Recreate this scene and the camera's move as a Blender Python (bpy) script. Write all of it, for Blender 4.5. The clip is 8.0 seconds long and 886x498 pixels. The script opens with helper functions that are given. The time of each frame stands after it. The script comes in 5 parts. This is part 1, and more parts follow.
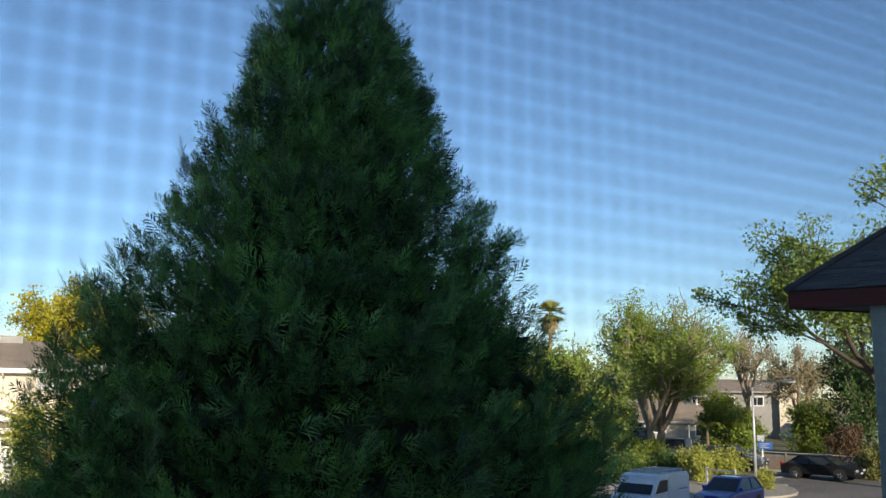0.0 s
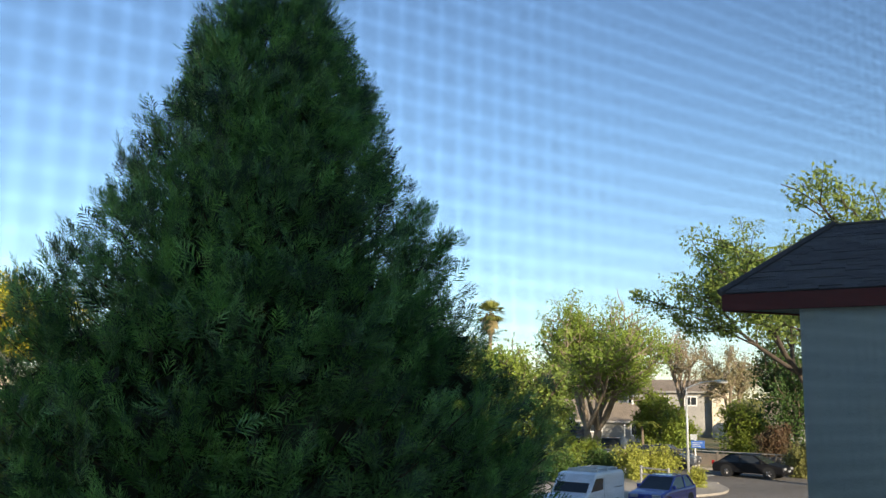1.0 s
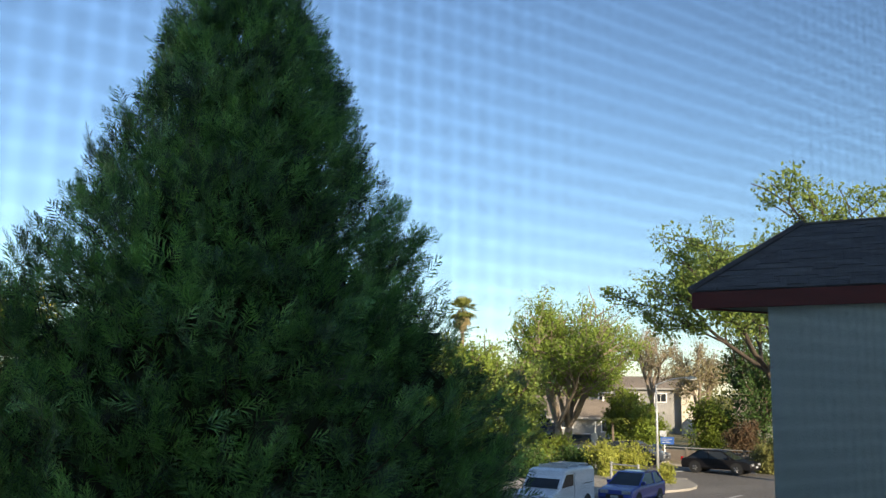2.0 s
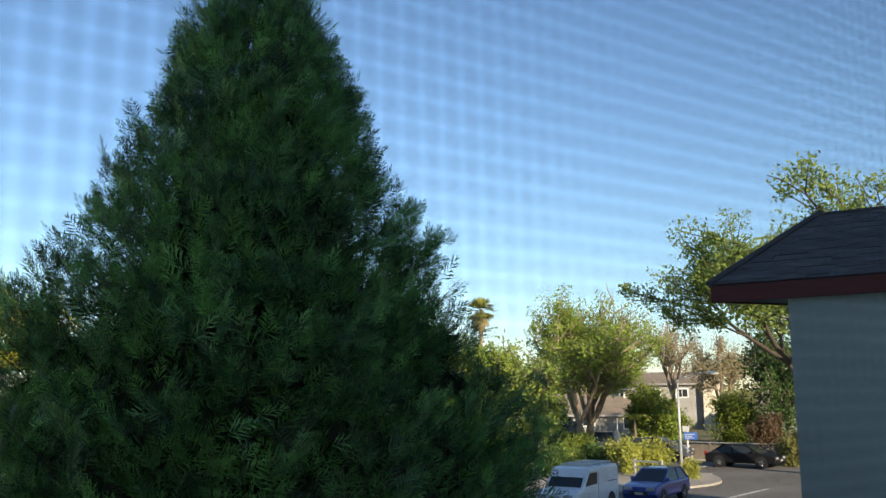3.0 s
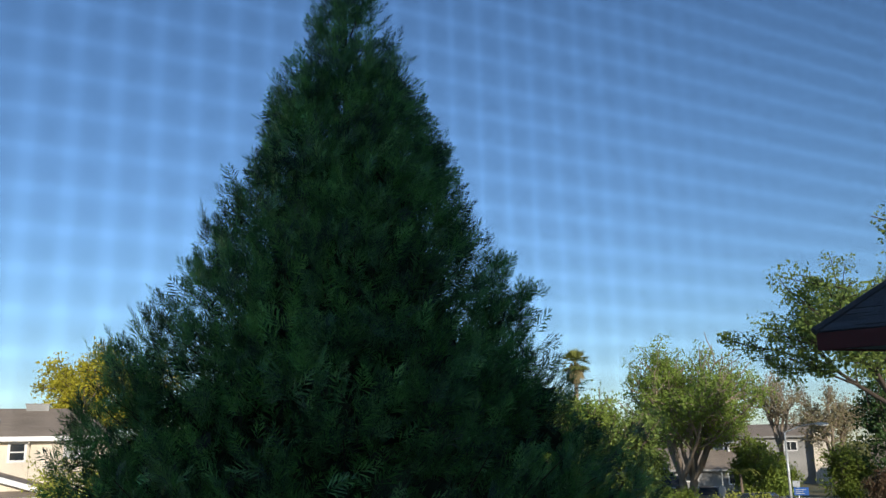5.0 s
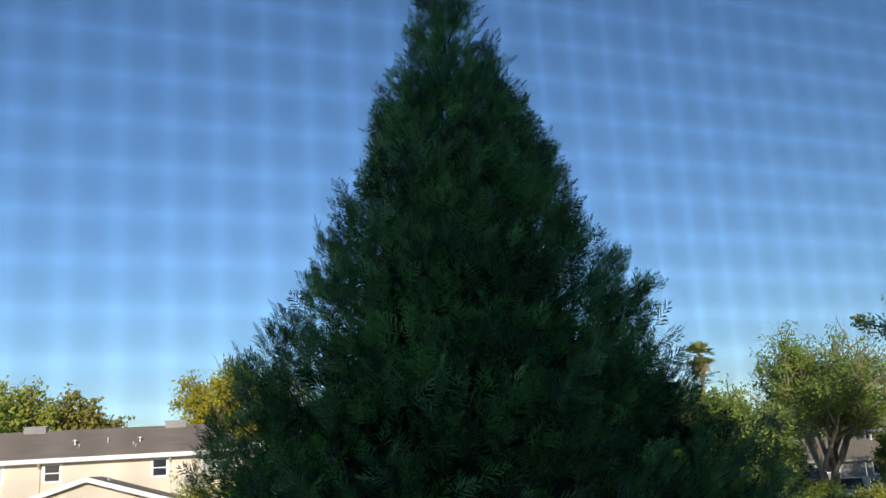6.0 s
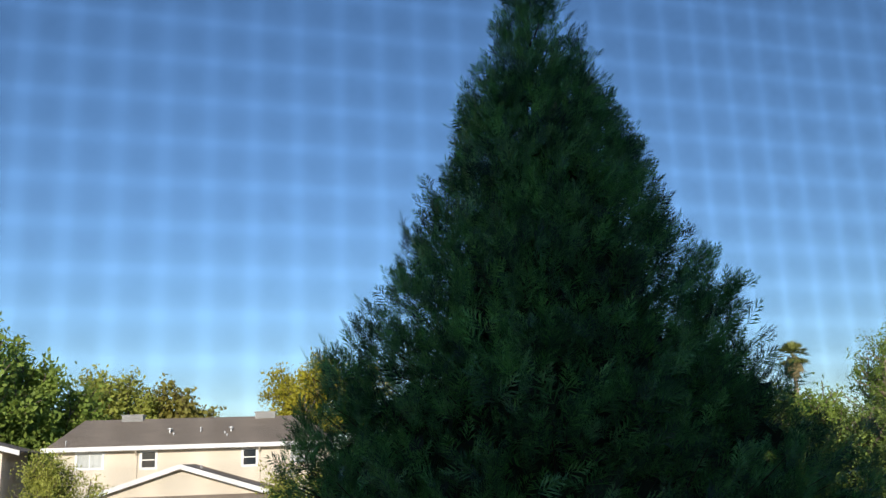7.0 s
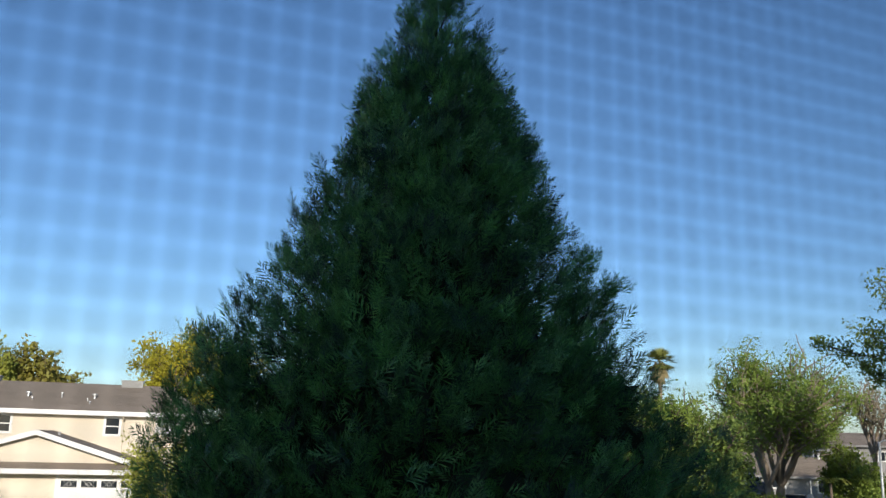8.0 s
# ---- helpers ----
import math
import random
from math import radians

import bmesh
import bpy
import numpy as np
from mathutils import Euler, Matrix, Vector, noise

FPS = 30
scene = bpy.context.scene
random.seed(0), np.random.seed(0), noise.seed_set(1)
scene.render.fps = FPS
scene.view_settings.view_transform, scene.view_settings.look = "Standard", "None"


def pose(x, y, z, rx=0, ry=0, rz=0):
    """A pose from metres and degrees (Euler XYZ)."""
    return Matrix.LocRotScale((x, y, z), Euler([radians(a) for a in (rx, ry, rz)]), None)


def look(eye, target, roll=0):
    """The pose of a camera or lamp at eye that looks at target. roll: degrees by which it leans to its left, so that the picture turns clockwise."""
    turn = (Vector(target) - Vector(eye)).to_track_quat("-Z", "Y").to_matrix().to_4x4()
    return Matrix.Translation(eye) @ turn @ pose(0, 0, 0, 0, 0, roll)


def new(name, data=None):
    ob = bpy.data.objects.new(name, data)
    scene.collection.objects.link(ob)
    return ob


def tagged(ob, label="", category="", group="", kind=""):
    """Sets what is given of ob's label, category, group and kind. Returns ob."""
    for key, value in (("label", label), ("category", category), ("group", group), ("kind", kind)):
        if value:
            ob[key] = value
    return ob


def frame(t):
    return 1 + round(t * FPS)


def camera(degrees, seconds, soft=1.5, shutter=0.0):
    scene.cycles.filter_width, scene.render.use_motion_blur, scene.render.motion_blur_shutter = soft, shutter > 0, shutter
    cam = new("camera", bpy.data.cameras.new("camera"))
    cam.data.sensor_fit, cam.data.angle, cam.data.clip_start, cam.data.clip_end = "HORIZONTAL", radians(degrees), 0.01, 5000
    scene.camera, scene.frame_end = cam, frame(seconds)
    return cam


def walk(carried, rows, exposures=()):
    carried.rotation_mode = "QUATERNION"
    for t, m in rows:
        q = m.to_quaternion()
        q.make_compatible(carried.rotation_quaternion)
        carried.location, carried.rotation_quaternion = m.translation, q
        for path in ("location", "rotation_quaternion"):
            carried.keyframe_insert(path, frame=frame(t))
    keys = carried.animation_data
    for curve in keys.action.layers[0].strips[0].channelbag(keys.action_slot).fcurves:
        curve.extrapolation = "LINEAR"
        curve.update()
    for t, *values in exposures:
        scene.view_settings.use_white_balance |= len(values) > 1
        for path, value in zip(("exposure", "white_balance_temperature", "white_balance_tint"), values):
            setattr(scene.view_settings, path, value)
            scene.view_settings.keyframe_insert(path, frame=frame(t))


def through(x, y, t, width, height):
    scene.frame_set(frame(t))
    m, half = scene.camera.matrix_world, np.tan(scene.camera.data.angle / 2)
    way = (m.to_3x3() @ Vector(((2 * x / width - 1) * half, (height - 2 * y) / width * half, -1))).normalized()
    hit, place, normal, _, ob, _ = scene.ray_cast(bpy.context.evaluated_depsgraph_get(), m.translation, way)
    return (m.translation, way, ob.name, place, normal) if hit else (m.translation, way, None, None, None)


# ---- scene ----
cam = camera(52.44, 8.0, soft=1.4)
# seconds, shift from the first place in metres, heading, tilt and lean in degrees
PATH = [
    (0.0, 0.000, 0.000, 0.000, 0.00, 9.15, -0.68),
    (0.2, 0.000, 0.000, 0.000, -3.02, 9.36, -0.75),
    (0.5, 0.001, -0.001, 0.001, -3.40, 9.15, -1.90),
    (1.0, 0.003, -0.002, 0.001, -3.77, 9.14, -0.87),
    (1.5, 0.003, -0.001, 0.002, -3.89, 9.07, -1.80),
    (1.7, 0.003, -0.001, 0.002, -5.20, 8.95, -1.60),
    (2.8, 0.002, -0.001, 0.001, -4.72, 8.95, 0.45),
    (3.0, 0.002, -0.001, 0.001, -4.51, 9.05, 0.68),
    (3.2, 0.002, -0.001, 0.001, -4.41, 10.50, 0.80),
    (3.5, 0.002, 0.000, 0.001, -3.74, 11.29, 0.65),
    (4.0, 0.001, 0.001, 0.001, -3.21, 10.82, 0.87),
    (4.2, 0.001, 0.001, 0.001, -3.03, 10.85, 0.95),
    (5.3, -0.0055, 0.0090, 0.000, 3.95, 12.95, 1.75),
    (5.5, -0.0060, 0.0100, 0.000, 5.82, 12.94, 2.31),
    (5.7, -0.0064, 0.0107, 0.000, 7.45, 13.00, 2.52),
    (6.0, -0.0072, 0.0120, -0.001, 8.58, 12.95, 3.33),
    (6.2, -0.0072, 0.0120, -0.001, 9.71, 13.00, 3.51),
    (6.5, -0.0072, 0.0120, -0.001, 13.91, 13.01, 3.16),
    (6.7, -0.0068, 0.0112, -0.001, 14.52, 13.12, 2.95),
    (7.0, -0.0060, 0.0100, -0.001, 14.11, 12.93, 1.87),
    (7.2, -0.0048, 0.0085, -0.001, 13.86, 12.42, 0.46),
    (7.5, -0.0030, 0.0060, 0.000, 13.80, 12.02, -1.18),
    (7.7, -0.0018, 0.0044, 0.000, 12.86, 11.87, -1.70),
    (7.9, -0.0005, 0.0026, 0.000, 9.10, 11.95, -1.78),
    (8.0, 0.000, 0.002, 0.000, 6.83, 12.02, -1.57),
]
EYE = 4.6


def gaze(x, y, z, yaw, pitch, lean):
    a, p = radians(yaw), radians(pitch)
    eye = Vector((x, y, EYE + z))
    return look(eye, eye + Vector((-math.sin(a) * math.cos(p), math.cos(a) * math.cos(p), math.sin(p))), -lean)


walk(cam, [(r[0], gaze(*r[1:])) for r in PATH],
     exposures=[(0.0, 0.45, 6500, 10), (0.6, 0.87, 6850, 10), (2.8, 0.85, 7000, 10), (3.5, 0.47, 6500, 10), (4.2, 0.45, 6300, 10), (5.3, 0.12, 5900, 10), (8.0, 0.12, 5900, 10)])
# the lens's real opening, which melts the window screen before it
cam.data.dof.use_dof = True
cam.data.dof.focus_distance = 14.0
cam.data.dof.aperture_fstop = 31.0

# ---------------------------------------------------------------- light
SUN_AZ, SUN_EL = 164.0, 17.0
world = bpy.data.worlds.new("world")
scene.world = world
world.use_nodes = True
wn = world.node_tree
sky = wn.nodes.new("ShaderNodeTexSky")
sky.sky_type, sky.sun_disc = "NISHITA", False
sky.sun_elevation, sky.sun_rotation = radians(SUN_EL), radians(SUN_AZ)
sky.air_density, sky.dust_density, sky.ozone_density = 1.0, 0.2, 4.2
wn.links.new(sky.outputs[0], wn.nodes["Background"].inputs[0])
wn.nodes["Background"].inputs[1].default_value = 0.12
sun_data = bpy.data.lights.new("sun", "SUN")
sun_data.energy, sun_data.angle, sun_data.color = 5.0, radians(0.53), (1.0, 0.87, 0.69)
sun = new("sun", sun_data)
sa, se = radians(SUN_AZ), radians(SUN_EL)
sun.matrix_world = look((100 * math.sin(sa) * math.cos(se), 100 * math.cos(sa) * math.cos(se), 100 * math.sin(se)), (0, 0, 0))


# ---------------------------------------------------------------- materials
def material(name, colour, rough=0.8, other=None, scale=2.0, bump=0.0, fine=40.0, metal=0.0, spread=0.5, stretch=(1, 1, 1), island=0.0, piece=0.0, coat=0.0, spec=0.5):
    """A surface with two scales of variation between two colours, and fine relief."""
    m = bpy.data.materials.new(name)
    m.use_nodes = True
    t = m.node_tree
    b = t.nodes["Principled BSDF"]
    b.inputs["Roughness"].default_value, b.inputs["Metallic"].default_value = rough, metal
    b.inputs["Coat Weight"].default_value, b.inputs["Specular IOR Level"].default_value = coat, spec
    tc = t.nodes.new("ShaderNodeTexCoord")
    mp = t.nodes.new("ShaderNodeMapping")
    mp.inputs["Scale"].default_value = stretch
    t.links.new(tc.outputs["Object"], mp.inputs[0])
    big, small = t.nodes.new("ShaderNodeTexNoise"), t.nodes.new("ShaderNodeTexNoise")
    big.inputs["Scale"].default_value, small.inputs["Scale"].default_value = scale, fine
    big.inputs["Detail"].default_value, small.inputs["Detail"].default_value = 5, 3
    for n in (big, small):
        t.links.new(mp.outputs[0], n.inputs["Vector"])
    add = t.nodes.new("ShaderNodeMath")
    add.operation = "MULTIPLY_ADD"
    add.inputs[1].default_value = 0.45
    t.links.new(small.outputs[0], add.inputs[0])
    t.links.new(big.outputs[0], add.inputs[2])
    last = add
    for amount, node, socket in ((island, "ShaderNodeNewGeometry", "Random Per Island"), (piece, "ShaderNodeObjectInfo", "Random")):
        if amount:
            src, more = t.nodes.new(node), t.nodes.new("ShaderNodeMath")
            more.operation = "MULTIPLY_ADD"
            more.inputs[1].default_value = amount
            t.links.new(src.outputs[socket], more.inputs[0])
            t.links.new(last.outputs[0], more.inputs[2])
            last = more
    ramp = t.nodes.new("ShaderNodeMapRange")
    mid = 0.72 + (island + piece) / 2
    ramp.inputs["From Min"].default_value, ramp.inputs["From Max"].default_value = mid - spread / 2, mid + spread / 2
    t.links.new(last.outputs[0], ramp.inputs[0])
    mix = t.nodes.new("ShaderNodeMix")
    mix.data_type = "RGBA"
    other = other or tuple(c * 0.75 for c in colour)
    mix.inputs["A"].default_value, mix.inputs["B"].default_value = (*colour, 1), (*other, 1)
    t.links.new(ramp.outputs[0], mix.inputs["Factor"])
    t.links.new(mix.outputs["Result"], b.inputs["Base Color"])
    if bump:
        bp = t.nodes.new("ShaderNodeBump")
        bp.inputs["Strength"].default_value, bp.inputs["Distance"].default_value = bump, 0.02
        t.links.new(small.outputs[0], bp.inputs["Height"])
        t.links.new(bp.outputs[0], b.inputs["Normal"])
    return m


def leaf_material(name, colour, other, through=0.35, rough=0.55, scale=0.6, island=0.7, spread=0.9, spec=0.25):
    """Leaves that let some light through, each one a little different."""
    m = material(name, colour, rough, other, scale=scale, fine=9.0, spread=spread, island=island)
    t = m.node_tree
    b, out = t.nodes["Principled BSDF"], t.nodes["Material Output"]
    b.inputs["Specular IOR Level"].default_value = spec
    tl, mx = t.nodes.new("ShaderNodeBsdfTranslucent"), t.nodes.new("ShaderNodeMixShader")
    src = b.inputs["Base Color"].links[0].from_socket
    t.links.new(src, tl.inputs["Color"])
    mx.inputs[0].default_value = through
    t.links.new(b.outputs[0], mx.inputs[1])
    t.links.new(tl.outputs[0], mx.inputs[2])
    t.links.new(mx.outputs[0], out.inputs["Surface"])
    return m


def glass_material(name, tint):
    m = bpy.data.materials.new(name)
    m.use_nodes = True
    b = m.node_tree.nodes["Principled BSDF"]
    b.inputs["Base Color"].default_value = (*tint, 1)
    b.inputs["Roughness"].default_value = 0.06
    b.inputs["Specular IOR Level"].default_value = 0.4
    return m


M = {
    "stucco": material("cream stucco", (0.72, 0.64, 0.51), 0.92, (0.63, 0.555, 0.435), 0.6, 0.5, 60),
    "stucco_grey": material("grey stucco", (0.52, 0.565, 0.535), 0.95, (0.43, 0.47, 0.445), 0.9, 0.6, 45),
    "stucco_pale": material("pale stucco", (0.34, 0.33, 0.31), 0.95, (0.28, 0.275, 0.26), 0.6, 0.4, 40),
    "white": material("white paint", (0.80, 0.79, 0.76), 0.55, (0.70, 0.69, 0.66), 1.5, 0.1, 30),
    "shingle": material("weathered asphalt shingle", (0.17, 0.155, 0.145), 0.95, (0.115, 0.105, 0.10), 1.2, 0.7, 55, piece=0.5, spread=0.8),
    "shingle_far": material("weathered asphalt shingle roof", (0.29, 0.238, 0.18), 0.95, (0.215, 0.172, 0.13), 0.8, 0.8, 14, stretch=(1, 3, 3)),
    "shingle_dark": material("dark asphalt shingle", (0.16, 0.145, 0.145), 0.95, (0.10, 0.09, 0.092), 1.5, 0.8, 70, piece=0.6, spread=0.8),
    "red": material("dark red painted fascia", (0.16, 0.02, 0.018), 0.55, (0.105, 0.014, 0.013), 2.5, 0.3, 30, stretch=(0.3, 1, 1)),
    "soffit": material("grey soffit board", (0.30, 0.28, 0.27), 0.8, None, 2.0, 0.2),
    "glass": glass_material("window glass", (0.025, 0.03, 0.035)),
    "curtain": material("pale curtain", (0.55, 0.56, 0.53), 0.9, (0.40, 0.42, 0.40), 1.0, 0.2, 12, stretch=(9, 9, 0.2)),
    "metal": material("galvanised metal", (0.52, 0.53, 0.53), 0.45, (0.42, 0.42, 0.41), 2.0, 0.1, 25, metal=0.6),
    "box": material("dull grey sheet metal", (0.34, 0.33, 0.31), 0.6, (0.26, 0.255, 0.24), 2.0, 0.1, 25),
    "pole": material("grey painted steel", (0.55, 0.56, 0.55), 0.4, (0.45, 0.46, 0.45), 1.2, 0.1, 20, metal=0.3),
    "stone": material("tan ledge stone", (0.42, 0.30, 0.20), 0.9, (0.27, 0.20, 0.15), 1.2, 0.8, 18, piece=0.9, spread=0.9),
    "mortar": material("mortar", (0.36, 0.33, 0.29), 0.95, None, 2, 0.5),
    "bark": material("grey brown bark", (0.20, 0.155, 0.11), 0.95, (0.11, 0.085, 0.06), 1.5, 0.9, 14, stretch=(3, 3, 0.6)),
    "bark_dark": material("dark grey bark", (0.11, 0.085, 0.065), 0.95, (0.06, 0.047, 0.036), 1.5, 0.9, 14, stretch=(3, 3, 0.6)),
    "bark_pale": material("pale bark", (0.38, 0.30, 0.22), 0.95, (0.24, 0.19, 0.14), 1.0, 0.8, 12, stretch=(3, 3, 0.6)),
    "bark_red": material("red brown fibrous bark", (0.12, 0.06, 0.035), 0.95, (0.06, 0.035, 0.022), 2.0, 1.0, 20, stretch=(5, 5, 0.4)),
    "asphalt": material("worn asphalt", (0.19, 0.172, 0.15), 0.9, (0.14, 0.126, 0.11), 0.25, 0.5, 30),
    "concrete": material("pale concrete", (0.42, 0.38, 0.32), 0.9, (0.33, 0.30, 0.26), 0.7, 0.4, 25),
    "grass": material("dry lawn", (0.20, 0.16, 0.075), 0.95, (0.085, 0.105, 0.035), 0.16, 0.9, 6, spread=0.35),
    "dry_grass": material("dry tan verge grass", (0.36, 0.28, 0.17), 0.95, (0.26, 0.21, 0.12), 0.4, 0.9, 8, spread=0.4),
    "line": material("worn white road paint", (0.62, 0.61, 0.58), 0.7, (0.40, 0.40, 0.38), 2.0, 0.2),
    "fence": material("weathered fence board", (0.24, 0.20, 0.16), 0.9, (0.16, 0.14, 0.12), 1.0, 0.5, 12, stretch=(4, 4, 0.4)),
    "tyre": material("black tyre rubber", (0.022, 0.022, 0.022), 0.8, None, 3, 0.2),
    "rim": material("silver wheel rim", (0.55, 0.55, 0.56), 0.3, None, 3, 0.0, metal=0.9),
    "paint_white": material("white van paint", (0.72, 0.73, 0.75), 0.3, (0.66, 0.67, 0.69), 0.6, 0.0, coat=0.5),
    "paint_blue": material("deep blue car paint", (0.015, 0.045, 0.32), 0.3, (0.012, 0.036, 0.26), 0.6, 0.0, coat=0.7),
    "paint_black": material("black car paint", (0.008, 0.008, 0.010), 0.45, (0.012, 0.012, 0.014), 0.6, 0.0, coat=0.0, spec=0.15),
    "paint_grey": material("grey car paint", (0.05, 0.06, 0.075), 0.28, (0.07, 0.08, 0.095), 0.6, 0.0, coat=0.7),
    "lamp_glass": material("clear headlight lens", (0.42, 0.43, 0.45), 0.15, (0.3, 0.31, 0.33), 3, 0.0),
    "tail": material("red tail light", (0.35, 0.015, 0.015), 0.2, None, 3),
    "trim": material("black plastic trim", (0.02, 0.02, 0.02), 0.6, None, 3),
    "wire": material("charcoal screen strand", (0.035, 0.037, 0.04), 0.75, (0.025, 0.026, 0.028), 200, 0.0, 900),
    "room": material("white room paint", (0.62, 0.60, 0.57), 0.9, (0.57, 0.55, 0.52), 0.7, 0.15),
    "sign_blue": material("blue sign panel", (0.03, 0.12, 0.42), 0.5, None, 2),
    "sign_white": material("white sign panel", (0.5, 0.52, 0.54), 0.5, None, 2),
    "sign_board": material("grey sign back", (0.42, 0.42, 0.40), 0.5, None, 2),
    "frond_dead": leaf_material("dead palm frond", (0.40, 0.34, 0.18), (0.28, 0.23, 0.11), 0.2),
    "frond": leaf_material("green palm frond", (0.32, 0.34, 0.09), (0.2, 0.22, 0.06), 0.3),
    "cedar": leaf_material("dark green conifer spray", (0.225, 0.49, 0.11), (0.020, 0.060, 0.031), 0.2, 0.4, 1.8, 0.45, 0.5, 0.7),
    # the shade inside the crown is put into this dark colour
    "cedar_shade": leaf_material("inner conifer foliage darkened for shade", (0.05, 0.055, 0.025), (0.03, 0.035, 0.018), 0.1),
    "ash": leaf_material("yellow green ash leaf", (0.32, 0.41, 0.075), (0.18, 0.26, 0.05), 0.38),
    "elm": leaf_material("mixed green elm leaf", (0.30, 0.38, 0.08), (0.14, 0.21, 0.06), 0.38),
    "green": leaf_material("dense green leaf", (0.25, 0.32, 0.05), (0.16, 0.21, 0.033), 0.38),
    "olive": leaf_material("olive green leaf", (0.3234, 0.3234, 0.1079), (0.2004, 0.2004, 0.0669), 0.38),
    "rust": leaf_material("rusty green leaf", (0.33, 0.32, 0.06), (0.24, 0.20, 0.045), 0.38),
    "yellow": leaf_material("autumn yellow leaf", (0.56, 0.49, 0.045), (0.38, 0.37, 0.04), 0.38),
    "brown": leaf_material("dry brown twig leaf", (0.38, 0.33, 0.19), (0.26, 0.23, 0.12), 0.4),
    "dark_leaf": leaf_material("dark evergreen leaf", (0.09, 0.165, 0.04), (0.05, 0.095, 0.024), 0.3),
    "red_leaf": leaf_material("reddish bush leaf", (0.17, 0.10, 0.06), (0.09, 0.08, 0.04), 0.3),
    "shrub": leaf_material("pale yellow green shrub leaf", (0.48, 0.49, 0.10), (0.31, 0.34, 0.065), 0.38),
}


# ---------------------------------------------------------------- building blocks
def box(bm, x0, x1, y0, y1, z0, z1, bevel=0.0):
    vs = [bm.verts.new((x, y, z)) for z in (z0, z1) for x, y in ((x0, y0), (x1, y0), (x1, y1), (x0, y1))]
    fs = [bm.faces.new([vs[i] for i in f]) for f in ((3, 2, 1, 0), (4, 5, 6, 7), (0, 1, 5, 4), (1, 2, 6, 5), (2, 3, 7, 6), (3, 0, 4, 7))]
    if bevel:
        bmesh.ops.bevel(bm, geom=list({e for f in fs for e in f.edges}), offset=bevel, segments=2, affect="EDGES", profile=0.5)
    return bm


def boxes(*rows, bevel=0.0):
    bm = bmesh.new()
    for r in rows:
        box(bm, *r, bevel=bevel)
    return bm


def prism(bm, outline, axis, a, b):
    """A closed outline of two coordinates, pushed along an axis from a to b."""
    def at(u, v, w):
        return {"x": (w, u, v), "y": (u, w, v), "z": (u, v, w)}[axis]
    p = [bm.verts.new(at(u, v, a)) for u, v in outline]
    q = [bm.verts.new(at(u, v, b)) for u, v in outline]
    n = len(outline)
    bm.faces.new(p)
    bm.faces.new(q[::-1])
    for i in range(n):
        bm.faces.new((p[i], q[i], q[(i + 1) % n], p[(i + 1) % n]))
    bmesh.ops.recalc_face_normals(bm, faces=bm.faces[:])
    return bm


def tube(bm, points, radii, sides=8):
    """A round bar along points, of changing radius."""
    rings = []
    for i, p in enumerate(points):
        p = Vector(p)
        d = (Vector(points[min(i + 1, len(points) - 1)]) - Vector(points[max(i - 1, 0)])).normalized()
        u = d.cross(Vector((0.31, 0.92, 0.17))).normalized()
        v = d.cross(u)
        r = radii[i] if hasattr(radii, "__len__") else radii
        rings.append([bm.verts.new(p + u * r * math.cos(6.2832 * k / sides) + v * r * math.sin(6.2832 * k / sides)) for k in range(sides)])
    for a, b in zip(rings, rings[1:]):
        for k in range(sides):
            bm.faces.new((a[k], a[(k + 1) % sides], b[(k + 1) % sides], b[k]))
    bm.faces.new(rings[0][::-1])
    bm.faces.new(rings[-1])
    return bm


def mesh_of(name, bm, mat, smooth=False):
    me = bpy.data.meshes.new(name)
    bm.to_mesh(me)
    bm.free()
    me.materials.append(mat)
    if smooth:
        me.shade_smooth()
    return me


def part(name, bm, mat, parent, label="", smooth=False, m=None):
    ob = new(name, mesh_of(name, bm, mat, smooth))
    ob.parent = parent
    if m is not None:
        ob.matrix_basis = m
    return tagged(ob, label)


def thing(name, m, label, category, group="", kind=""):
    ob = new(name)
    ob.empty_display_size = 0.2
    ob.matrix_basis = m
    return tagged(ob, label, category, group, kind)


def solid(name, bm, mat, label="", category="", kind="", m=None, group="", smooth=False):
    ob = new(name, mesh_of(name, bm, mat, smooth))
    if m is not None:
        ob.matrix_basis = m
    return tagged(ob, label, category, group, kind)


def polygons(name, verts, faces, mat):
    """A mesh from arrays: verts n x 3, faces m x 3 or 4."""
    me = bpy.data.meshes.new(name)
    k = faces.shape[1]
    me.vertices.add(len(verts))
    me.vertices.foreach_set("co", verts.astype(np.float32).ravel())
    me.loops.add(faces.size)
    me.loops.foreach_set("vertex_index", faces.astype(np.int32).ravel())
    me.polygons.add(len(faces))
    me.polygons.foreach_set("loop_start", np.arange(0, faces.size, k, dtype=np.int32))
    me.polygons.foreach_set("loop_total", np.full(len(faces), k, dtype=np.int32))
    me.update(calc_edges=True)
    me.materials.append(mat)
    return me


def polar(az, d):
    return d * math.sin(radians(az)), d * math.cos(radians(az))


STREET = 30.7  # turn of the window's wall and of the house across the street
WING = -37.1   # turn of the neighbouring building


